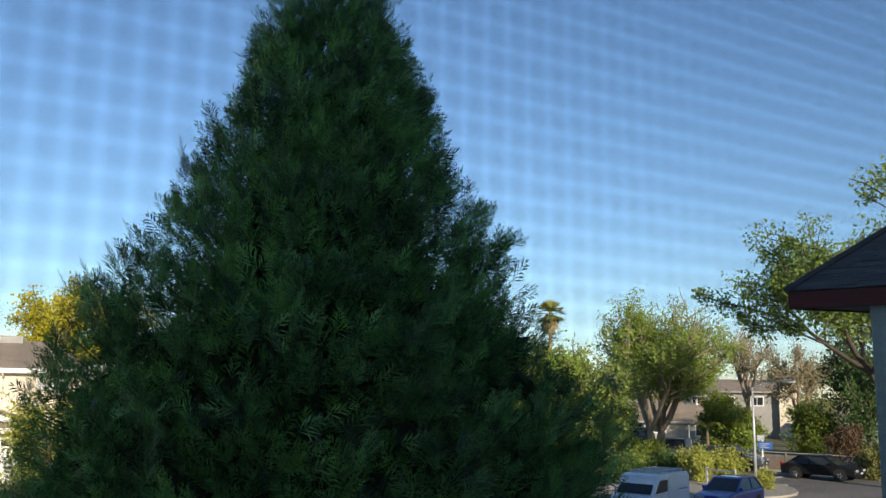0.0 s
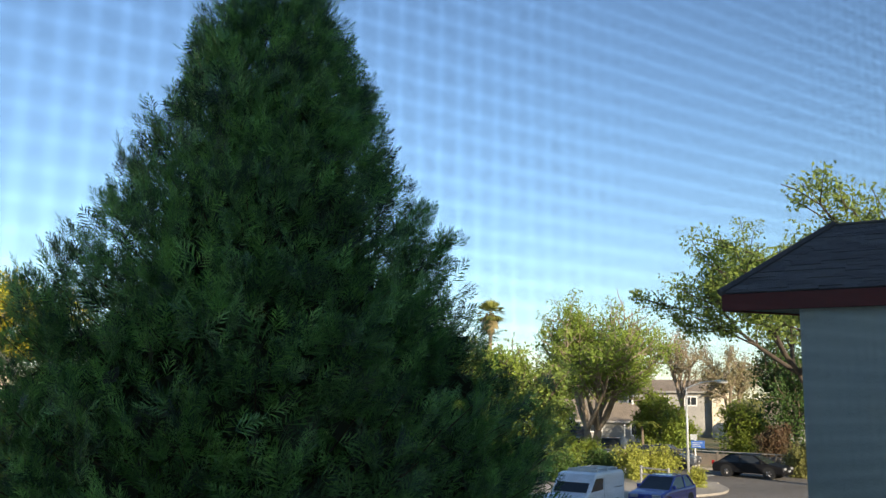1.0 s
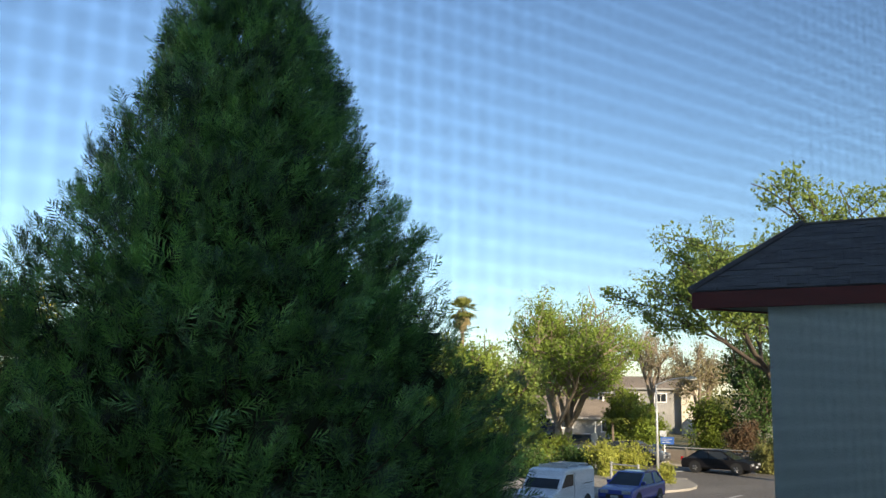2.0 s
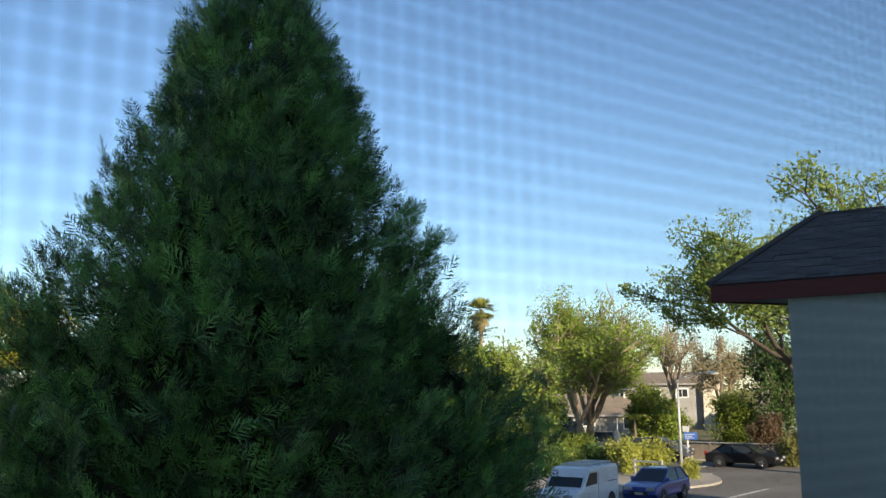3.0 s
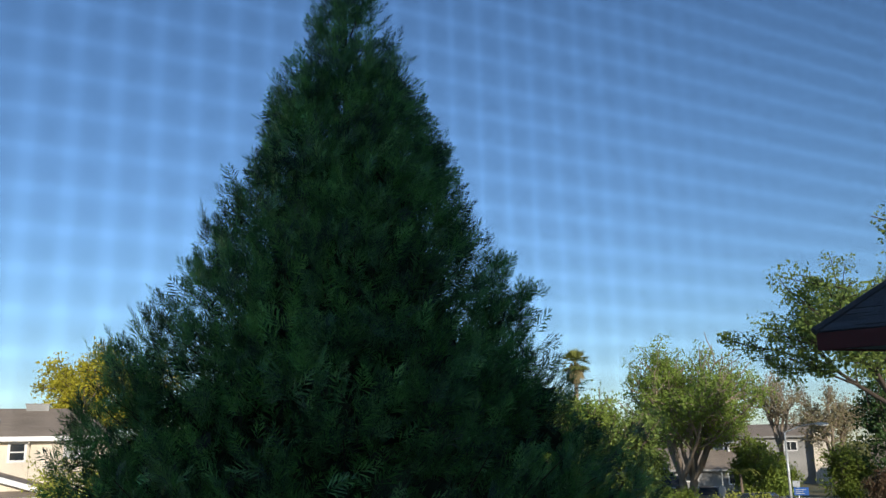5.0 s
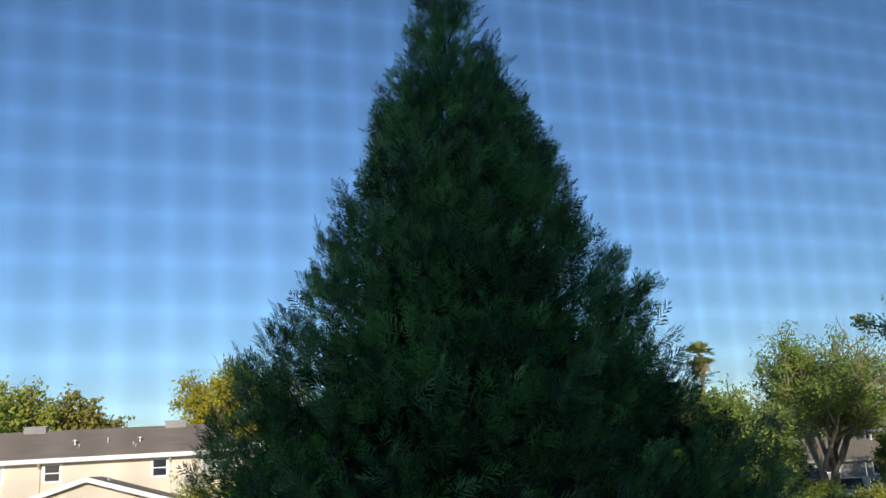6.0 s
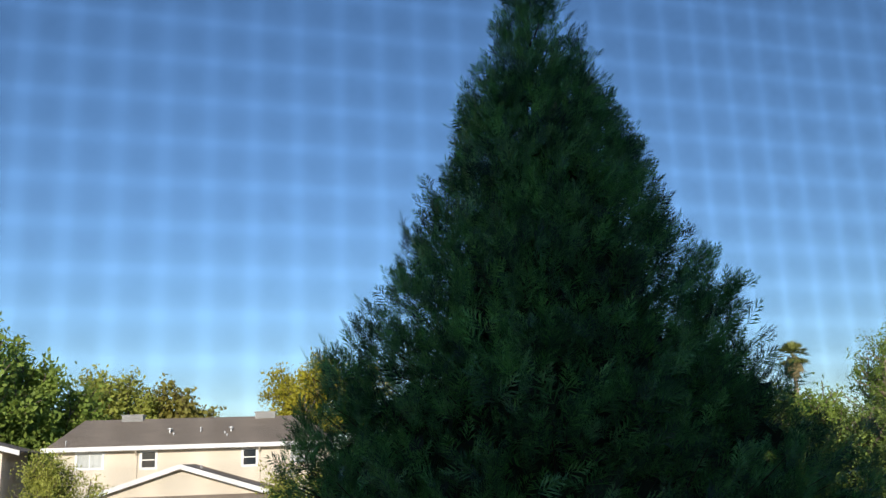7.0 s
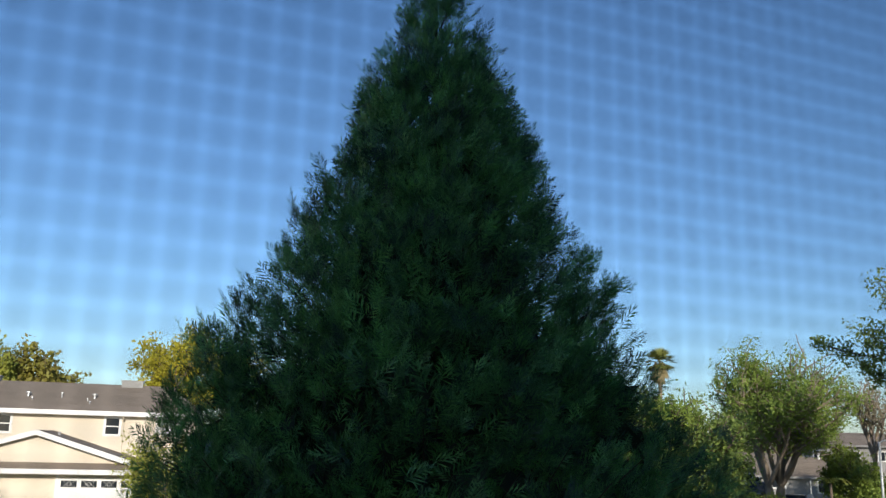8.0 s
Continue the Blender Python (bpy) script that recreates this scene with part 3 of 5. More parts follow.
# (name, bearing, distance, height, spread, seed, leaf, options, label)
BROADLEAVES = [
    ("ash_tree", 13.25, 80.0, 12.5, 14.2, 3, "ash", dict(bark="bark_pale", fork=0.13, stems=3, trunk=0.36, leaves=21000, size=0.20, clump=0.85, limbs=5, thin=0.42, upright=0.66), "tall yellow green street tree with pale forked trunks"),
    ("elm_tree", 28.6, 52.0, 14.6, 22.4, 27, "elm", dict(bark="bark_dark", fork=0.40, trunk=0.24, leaves=24000, size=0.17, clump=0.72, limbs=7, lean=(-3.2, 0.0), thin=0.42, under=(4.9, 0.50, 6.0), upright=0.8), "large open green tree with dark leaning limbs"),
    ("street_tree", 7.6, 60.0, 8.1, 6.6, 5, "ash", dict(fork=0.2, trunk=0.3, leaves=11000, size=0.2, clump=0.6, low=1.0), "rounded yellow green tree beyond the street"),
    ("street_tree", 9.7, 58.0, 6.9, 5.4, 6, "elm", dict(fork=0.2, trunk=0.3, leaves=9000, size=0.2, clump=0.6, low=0.8), "olive green tree beside the tall street tree"),
    ("street_tree", 4.9, 58.0, 7.9, 6.2, 16, "ash", dict(fork=0.2, trunk=0.3, leaves=9000, size=0.2, clump=0.6, low=0.8), "yellow green tree behind the conifer"),
    ("dry_tree", 18.6, 100.0, 12.0, 8.5, 8, "brown", dict(fork=0.3, trunk=0.3, leaves=1700, size=0.2, clump=0.7, bark="bark_pale", upright=0.7), "sparse brown tree with bare pale twigs"),
    ("dry_tree", 21.4, 92.0, 9.6, 8.0, 9, "brown", dict(fork=0.3, trunk=0.32, leaves=3300, size=0.2, clump=0.7, bark="bark_pale", upright=0.7), "half bare brown leaved tree near the far house"),
    ("evergreen_tree", 25.0, 76.0, 10.2, 8.5, 12, "dark_leaf", dict(fork=0.15, trunk=0.2, leaves=9000, size=0.2, clump=0.6, low=0.4), "dense dark green tree beside the fence"),
    ("evergreen_tree", 21.9, 77.0, 4.4, 4.2, 13, "green", dict(fork=0.15, trunk=0.15, leaves=5000, size=0.18, clump=0.5, low=0.2), "rounded green bush tree beside the fence"),
    ("reddish_bush", 23.9, 71.0, 2.9, 2.4, 14, "red_leaf", dict(fork=0.12, trunk=0.1, leaves=3500, size=0.16, clump=0.4, low=0.2), "reddish brown bush under the trees"),
    ("front_bush", 25.4, 58.5, 1.9, 2.8, 15, "olive", dict(fork=0.1, trunk=0.06, leaves=3000, size=0.13, clump=0.32, low=0.05), "dusty olive bush at the kerb"),
    ("front_bush", 26.2, 60.0, 2.6, 3.2, 25, "olive", dict(fork=0.1, trunk=0.06, leaves=3000, size=0.13, clump=0.32, low=0.05), "dusty olive bush at the kerb"),
    ("house_tree", 17.2, 78.0, 5.3, 6.4, 17, "green", dict(fork=0.2, trunk=0.16, leaves=6000, size=0.2, clump=0.5, low=0.6), "leafy green tree before the far house"),
    ("house_bush", 18.2, 76.0, 3.0, 3.2, 18, "ash", dict(fork=0.15, trunk=0.08, leaves=3200, size=0.17, clump=0.4, low=0.2), "bright green bush before the far house"),
    ("verge_shrub", 15.6, 52.0, 2.1, 2.6, 19, "shrub", dict(fork=0.1, trunk=0.05, leaves=2600, size=0.12, clump=0.35, low=0.05), "pale yellow green shrub on the verge"),
    ("verge_shrub", 17.3, 53.0, 2.0, 2.6, 20, "shrub", dict(fork=0.1, trunk=0.05, leaves=2600, size=0.12, clump=0.35, low=0.05), "pale yellow green shrub on the verge"),
    ("verge_shrub", 13.0, 62.0, 2.0, 2.4, 21, "green", dict(fork=0.1, trunk=0.05, leaves=2200, size=0.12, clump=0.35, low=0.05), "green shrub beside the pale tree trunk"),
    ("column_shrub", 12.05, 58.0, 2.2, 0.9, 41, "ash", dict(fork=0.1, trunk=0.04, leaves=1500, size=0.1, clump=0.25, low=0.05), "narrow bright green shrub on the verge"),
    ("verge_bush", 11.2, 51.0, 1.7, 2.4, 42, "dark_leaf", dict(fork=0.1, trunk=0.05, leaves=2600, size=0.12, clump=0.35, low=0.05), "dark green bush on the verge"),
    ("verge_bush", 14.0, 55.0, 1.6, 2.6, 43, "dark_leaf", dict(fork=0.1, trunk=0.05, leaves=2600, size=0.12, clump=0.35, low=0.05), "dark green bush on the verge"),
    ("lamp_shrub", 19.4, 48.6, 1.2, 1.0, 22, "shrub", dict(fork=0.1, trunk=0.03, leaves=900, size=0.1, clump=0.22, low=0.05), "small yellow green shrub beside the street lamp"),
    ("yellow_tree", -22.2, 78.0, 13.0, 9.5, 31, "yellow", dict(fork=0.3, trunk=0.3, leaves=27000, size=0.24, clump=0.85, low=6.8, thin=0.5), "autumn yellow tree behind the cream house"),
    ("big_green_tree", -39.6, 76.0, 13.8, 12.0, 32, "ash", dict(fork=0.2, trunk=0.4, leaves=17000, size=0.36, clump=0.9, low=2.0), "large dense green tree behind the cream house"),
    ("big_green_tree", -44.5, 70.0, 15.0, 12.0, 38, "ash", dict(fork=0.2, trunk=0.4, leaves=12000, size=0.42, clump=0.9, low=2.0), "large dense green tree beside the cream house"),
    ("olive_tree", -34.2, 82.0, 12.4, 8.0, 33, "shrub", dict(fork=0.2, trunk=0.3, leaves=11000, size=0.32, clump=0.8, low=2.0), "greyish olive tree behind the cream house"),
    ("rusty_tree", -30.6, 84.0, 11.6, 7.0, 34, "rust", dict(fork=0.2, trunk=0.3, leaves=8000, size=0.36, clump=0.8, low=2.0), "rusty green autumn tree behind the cream house"),
    ("rusty_tree", -27.6, 100.0, 8.6, 6.0, 39, "rust", dict(fork=0.2, trunk=0.3, leaves=5000, size=0.26, clump=0.8, low=2.0), "low rusty green tree far behind the house"),
    ("garden_tree", -37.2, 41.0, 5.3, 4.6, 35, "shrub", dict(fork=0.2, trunk=0.14, leaves=18000, size=0.09, clump=0.42, low=1.0), "fine leaved yellow green garden tree before the house"),
    ("garden_bush", -22.7, 44.0, 4.5, 4.6, 36, "shrub", dict(fork=0.2, trunk=0.1, leaves=8000, size=0.135, clump=0.36, low=0.4), "yellow green bush at the corner of the house"),
]
for name, az, d, height, spread, seed, leaf, more, label in BROADLEAVES:
    broadleaf(name, *polar(az, d), height, spread, seed, leaf, label=label, category="bush" if "bush" in name or "shrub" in name else "tree", **more)


def far_woods():
    """A row of woods far off, closing the view under the sky."""
    rng = np.random.default_rng(50)
    cs = []
    for i in range(230):
        az = -62 + 124 * (i + rng.uniform(-0.5, 0.5)) / 230
        d = rng.uniform(150, 210)
        h = rng.uniform(5.0, 8.5)
        x, y = polar(az, d)
        k = 170
        c = rng.normal(size=(k, 3)) * np.array([2.2, 2.2, h * 0.25]) + np.array([x, y, h * 0.5])
        c[:, 2] = np.clip(c[:, 2], 0.2, None)
        cs.append(c)
    v, f = leaf_cards(rng, np.concatenate(cs), 0.8)
    tagged(new("far_woods", polygons("far_woods", v, f, M["olive"])), "distant line of mixed green trees", "woods", kind="stuff")


far_woods()


def palm():
    """A tall fan palm: thin trunk, green top and a skirt of dead fronds."""
    rng = np.random.default_rng(60)
    x, y = polar(6.85, 128.0)
    top = thing("fan_palm", pose(x, y, 0), "tall thin fan palm with a tan skirt", "palm tree")
    H = 15.6
    bm = bmesh.new()
    tube(bm, [(0, 0, -0.1), (0.1, 0, 4), (0.05, 0.1, 9), (0, 0, H)], [0.42, 0.32, 0.27, 0.24], 9)
    part("trunk", bm, M["bark_pale"], top)

    def fronds(name, count, lo, hi, mat, label, length, fan, drop):
        vs, fs = [], []
        for _ in range(count):
            a, e = rng.uniform(0, 6.283), radians(rng.uniform(lo, hi))
            d = np.array([math.cos(a) * math.cos(e), math.sin(a) * math.cos(e), math.sin(e)])
            s = np.array([-math.sin(a), math.cos(a), 0])
            base = np.array([0, 0, H + (0.2 if lo > -50 else rng.uniform(-0.4, 1.0))])
            hub = base + d * length * rng.uniform(0.45, 0.6)
            k = len(vs)
            vs.extend([base - s * 0.03, base + s * 0.03, hub])
            fs.append((k, k + 1, k + 2))
            for j in range(9):
                b = radians(-fan + 2 * fan * j / 8)
                dd = d * math.cos(b) + s * math.sin(b) + np.array([0, 0, -drop])
                L = length * 0.55 * rng.uniform(0.8, 1.1)
                n = s * math.cos(b) - d * math.sin(b)
                k = len(vs)
                vs.extend([hub - n * 0.13, hub + n * 0.13, hub + dd * L])
                fs.append((k, k + 1, k + 2))
        ob = new(name, polygons(name, np.array(vs), np.array(fs), M[mat]))
        ob.parent = top
        tagged(ob, label)

    fronds("crown", 70, -25, 85, "frond", "green fan fronds", 2.5, 58, 0.25)
    fronds("skirt", 80, -75, -25, "frond_dead", "hanging dead tan fronds", 1.7, 30, 0.9)


palm()


# ---------------------------------------------------------------- cream house across the street
def roof_slab(bm, a, b, c, d, thick):
    """A slab on four corners, given round, thickened downwards."""
    top = [bm.verts.new(p) for p in (a, b, c, d)]
    low = [bm.verts.new((p[0], p[1], p[2] - thick)) for p in (a, b, c, d)]
    bm.faces.new(top)
    bm.faces.new(low[::-1])
    for i in range(4):
        bm.faces.new((top[i], low[i], low[(i + 1) % 4], top[(i + 1) % 4]))
    bmesh.ops.recalc_face_normals(bm, faces=bm.faces[:])
    return bm


def window(parent, e0, e1, z0, z1, n, split, curtain=True):
    """A trimmed window on the wall plane n: wide sliding panes or a sash, with a sill."""
    w = new("window")
    w.parent = parent
    t = 0.13
    f = part("window_frame", boxes((e0, e1, n - 0.05, n, z1 - t, z1), (e0, e1, n - 0.05, n, z0, z0 + t), (e0, e0 + t, n - 0.05, n, z0 + t, z1 - t), (e1 - t, e1, n - 0.05, n, z0 + t, z1 - t)), M["white"], w, "white painted trim")
    if split == "v":
        m = (e0 + e1) / 2
        part("mullion", boxes((m - 0.03, m + 0.03, n - 0.035, n, z0 + t, z1 - t)), M["white"], w)
        cells = ((e0 + t, m - 0.03, z0 + t, z1 - t), (m + 0.03, e1 - t, z0 + t, z1 - t))
    else:
        m = (z0 + z1) / 2
        part("mullion", boxes((e0 + t, e1 - t, n - 0.035, n, m - 0.03, m + 0.03)), M["white"], w)
        cells = ((e0 + t, e1 - t, z0 + t, m - 0.03), (e0 + t, e1 - t, m + 0.03, z1 - t))
    for a, b, c, d in cells:
        part("pane", boxes((a, b, n - 0.012, n - 0.004, c, d)), M["curtain"] if curtain else M["glass"], w, "pale curtained pane" if curtain else "dark window pane")
    return w


def cream_house():
    g = pose(0, 0, 0, 0, 0, 35.0) @ pose(5.2, 55.0, 0) @ pose(0, 0, 0, 0, 0, -13.0) @ pose(-1.0, -55.0, 0)
    house = thing("cream_house", g, "two storey cream stucco duplex with grey shingle roof and white trim", "house")
    L, R, F, B = -6.75, 8.75, 55.0, 64.0
    part("wall", boxes((L, R, F, B, 0, 5.56)), M["stucco"], house, "cream stucco upper walls")
    # main hipped roof
    o, ez, rz = 0.55, 5.54, 7.42
    rn = (F + B) / 2
    bm = bmesh.new()
    hip = 2.1
    ring = [(L - o, F - o, ez), (R + o, F - o, ez), (R + o, B + o, ez), (L - o, B + o, ez)]
    v = [bm.verts.new(p) for p in ring] + [bm.verts.new((L + 0.5, rn, rz)), bm.verts.new((R - hip + o, rn, rz))]
    for f in ((0, 1, 5, 4), (1, 2, 5), (2, 3, 4, 5), (3, 0, 4), (3, 2, 1, 0)):
        bm.faces.new([v[i] for i in f])
    roof = part("roof", bm, M["shingle_far"], house, "grey brown shingle hip roof")
    fz0, fz1 = 5.46, 5.70
    part("fascia", boxes((L - o - 0.04, R + o + 0.04, F - o - 0.05, F - o - 0.003, fz0, fz1)), M["white"], house, "white fascia and gutter")
    part("fascia", boxes((L - o - 0.05, L - o - 0.003, F - o, B + o, fz0, fz1)), M["white"], house, "white fascia and gutter")
    part("fascia", boxes((R + o + 0.003, R + o + 0.05, F - o, B + o, fz0, fz1)), M["white"], house, "white fascia and gutter")
    part("soffit", boxes((L - o, R + o, F - o, F - 0.003, fz0 - 0.02, fz0 + 0.03)), M["white"], house)
    # ridge vents and pipes on the roof
    for e in (-3.35, 4.75):
        bm = boxes((e - 0.62, e + 0.62, rn - 0.45, rn + 0.45, rz - 0.25, rz + 0.22))
        box(bm, e - 0.68, e + 0.68, rn - 0.5, rn + 0.5, rz + 0.22, rz + 0.27)
        for k in range(5):
            box(bm, e - 0.56, e + 0.56, rn - 0.48, rn - 0.452, rz - 0.16 + 0.07 * k, rz - 0.125 + 0.07 * k)
        part("roof_box", bm, M["box"], house, "squat grey louvred metal roof box")
    for e, n, tall, wide in ((-0.72, 56.9, 0.2, 0.16), (-0.42, 56.4, 0.1, 0.06), (1.08, 56.9, 0.22, 0.07), (2.55, 56.4, 0.1, 0.06), (2.86, 56.9, 0.2, 0.16), (2.72, 56.0, 0.1, 0.06), (-6.2, 55.2, 0.2, 0.05)):
        z = ez + (n - (F - o)) * (rz - ez) / (rn - F + o)
        bm = bmesh.new()
        tube(bm, [(e, n, z - 0.1), (e, n, z + tall)], wide * 0.4, 8)
        tube(bm, [(e, n, z + tall), (e, n, z + tall + 0.07)], wide, 8)
        part("roof_vent", bm, M["metal"], house, "small metal roof vent")
    # upper windows
    window(house, -5.6, -3.99, 4.42, 5.43, F, "v")
    window(house, -2.05, -1.05, 4.35, 5.44, F, "h", False)
    window(house, 3.66, 4.62, 4.33, 5.44, F, "h", False)
    window(house, 6.45, 8.05, 4.40, 5.43, F, "v")
    for e in (-2.2, 4.72):
        bm = bmesh.new()
        tube(bm, [(e, F - o + 0.05, fz0), (e, F - o + 0.1, fz0 - 0.12), (e, F - 0.09, fz0 - 0.3), (e, F - 0.06, fz0 - 0.4), (e, F - 0.06, 3.4)], 0.045, 8)
        part("downspout", bm, M["stucco"], house, "cream painted downspout")
    # garage wing with its front gable above a skirt roof
    GL, GR, GF = -4.6, 6.9, 49.3
    part("garage_wall", boxes((GL, GR, GF, F - 0.004, 0, 2.62)), M["stucco"], house, "cream stucco garage wing")
    ga, gz, gb = 1.1, 4.58, 3.16
    ge = 4.65
    bm = bmesh.new()
    prism(bm, [(ga - ge + 0.25, gb - 0.5), (ga + ge - 0.25, gb - 0.5), (ga + ge - 0.25, gb), (ga, gz - 0.12), (ga - ge + 0.25, gb)], "y", GF + 0.1, GF + 0.25)
    part("gable_wall", bm, M["stucco"], house, "cream stucco gable")
    bm = bmesh.new()
    roof_slab(bm, (ga, GF - 0.28, gz), (ga + ge + 0.1, GF - 0.28, gb - 0.06), (ga + ge + 0.1, F - 0.01, gb - 0.06), (ga, F - 0.01, gz), 0.08)
    part("gable_roof", bm, M["shingle_far"], house, "grey brown shingle gable roof")
    bm = bmesh.new()
    roof_slab(bm, (ga - ge - 0.1, GF - 0.28, gb - 0.06), (ga, GF - 0.28, gz), (ga, F - 0.01, gz), (ga - ge - 0.1, F - 0.01, gb - 0.06), 0.08)
    part("gable_roof", bm, M["shingle_far"], house, "grey brown shingle gable roof")
    for s in (-1, 1):
        bm = bmesh.new()
        x1 = ga + s * (ge + 0.1)
        prism(bm, [(ga, gz + 0.02), (ga, gz - 0.23), (x1, gb - 0.30), (x1, gb - 0.04)], "y", GF - 0.33, GF - 0.283)
        part("bargeboard", bm, M["white"], house, "white gable bargeboard")
    bm = bmesh.new()
    roof_slab(bm, (GL - 0.3, GF - 0.75, 2.72), (GR + 0.55, GF - 0.75, 2.72), (GR + 0.55, GF + 0.3, 3.10), (GL - 0.3, GF + 0.3, 3.10), 0.08)
    part("skirt_roof", bm, M["shingle_far"], house, "grey brown shingle skirt roof")
    part("fascia", boxes((GL - 0.34, GR + 0.59, GF - 0.80, GF - 0.752, 2.50, 2.74)), M["white"], house, "white fascia and gutter")
    part("soffit", boxes((GL - 0.3, GR + 0.55, GF - 0.75, GF - 0.003, 2.50, 2.53)), M["white"], house)
    part("fascia", boxes((GR + 0.555, GR + 0.6, GF - 0.75, F - 0.6, 2.50, 2.74)), M["white"], house, "white fascia and gutter")
    for e in (1.05, 1.85):
        bm = bmesh.new()
        tube(bm, [(e, GF + 1.5 + e * 0.4, 4.0), (e, GF + 1.5 + e * 0.4, 4.62 - 0.05 * e)], 0.08, 8)
        part("roof_vent", bm, M["stucco_pale"], house, "short flue pipe")
    # two panelled garage doors with patterned lights
    for d0, d1 in ((-4.3, -0.45), (2.35, 6.1)):
        door = part("garage_door", boxes((d0, d1, GF - 0.04, GF - 0.004, 0.02, 2.32)), M["white"], house, "white panelled garage door")
        for r in range(4):
            for c in range(4):
                w = (d1 - d0) / 4
                a, b, z0 = d0 + w * c + 0.08, d0 + w * (c + 1) - 0.08, 0.06 + 0.56 * r
                if r < 3:
                    part("panel", boxes((a, b, GF - 0.06, GF - 0.042, z0, z0 + 0.46), bevel=0.012), M["white"], door)
                else:
                    m, zm = (a + b) / 2, z0 + 0.28
                    part("pane", boxes((a + 0.02, b - 0.02, GF - 0.050, GF - 0.042, z0 + 0.12, z0 + 0.44)), M["glass"], door, "dark patterned light")
                    bm = bmesh.new()
                    for sx in (-1, 1):
                        for sz in (-1, 1):
                            prism(bm, [(m + sx * 0.10, zm), (m + sx * 0.12, zm), (m, zm + sz * 0.13), (m, zm + sz * 0.11)], "y", GF - 0.065, GF - 0.052)
                            prism(bm, [(m + sx * 0.10, zm), (m + sx * 0.26, zm + sz * 0.15), (m + sx * 0.26, zm + sz * 0.13), (m + sx * 0.11, zm - sz * 0.0)], "y", GF - 0.066, GF - 0.053)
                    part("grille", bm, M["white"], door, "white diamond grille")
    for e in (-4.45, -0.445, 2.2, 6.105):
        part("door_trim", boxes((e, e + 0.145, GF - 0.07, GF - 0.004, 0, 2.42)), M["white"], house)
    # stone pier at the corner
    pier = part("pier", boxes((6.3, 6.95, GF - 0.35, GF - 0.005, 0, 2.5)), M["mortar"], house, "tan ledge stone pier")
    rng = random.Random(4)
    for row in range(14):
        x, z = 6.27, 0.02 + row * 0.176
        while x < 6.9:
            w = min(rng.uniform(0.16, 0.36), 6.99 - x)
            if w > 0.08:
                part("stone", boxes((x, x + w - 0.015, GF - 0.39, GF - 0.352, z, z + 0.16)), M["stone"], pier)
            x += w
    bm = boxes((6.905, 8.75, GF + 1.0, F - 0.01, 0, 2.5))
    part("entry_wall", bm, M["stucco"], house, "cream stucco entry wall")


cream_house()


def second_house():
    """The white edged roof of the next house along the street."""
    g = pose(0, 0, 0, 0, 0, STREET) @ pose(1.15, 0, 0)
    house = thing("next_house", g, "cream stucco house with white edged gable roof behind bushes", "house")
    part("wall", boxes((-24, -10.2, 55, 64, 0, 5.6)), M["stucco"], house)
    bm = bmesh.new()
    roof_slab(bm, (-17, 54.4, 7.8), (-9.3, 54.4, 5.6), (-9.3, 64.5, 5.6), (-17, 64.5, 7.8), 0.1)
    part("roof", bm, M["shingle_far"], house, "grey brown shingle roof")
    bm = bmesh.new()
    roof_slab(bm, (-24.7, 54.4, 5.6), (-17, 54.4, 7.8), (-17, 64.5, 7.8), (-24.7, 64.5, 5.6), 0.1)
    part("roof", bm, M["shingle_far"], house, "grey brown shingle roof")
    bm = bmesh.new()
    prism(bm, [(-24, 5.6), (-10.2, 5.6), (-17, 7.5)], "y", 55.6, 55.2)
    part("gable_wall", bm, M["stucco"], house)
    for s in (-1, 1):
        bm = bmesh.new()
        prism(bm, [(-17, 7.83), (-17, 7.56), (-17 + s * 7.75, 5.34), (-17 + s * 7.75, 5.6)], "y", 54.33, 54.39)
        part("bargeboard", bm, M["white"], house, "white gable bargeboard")


second_house()


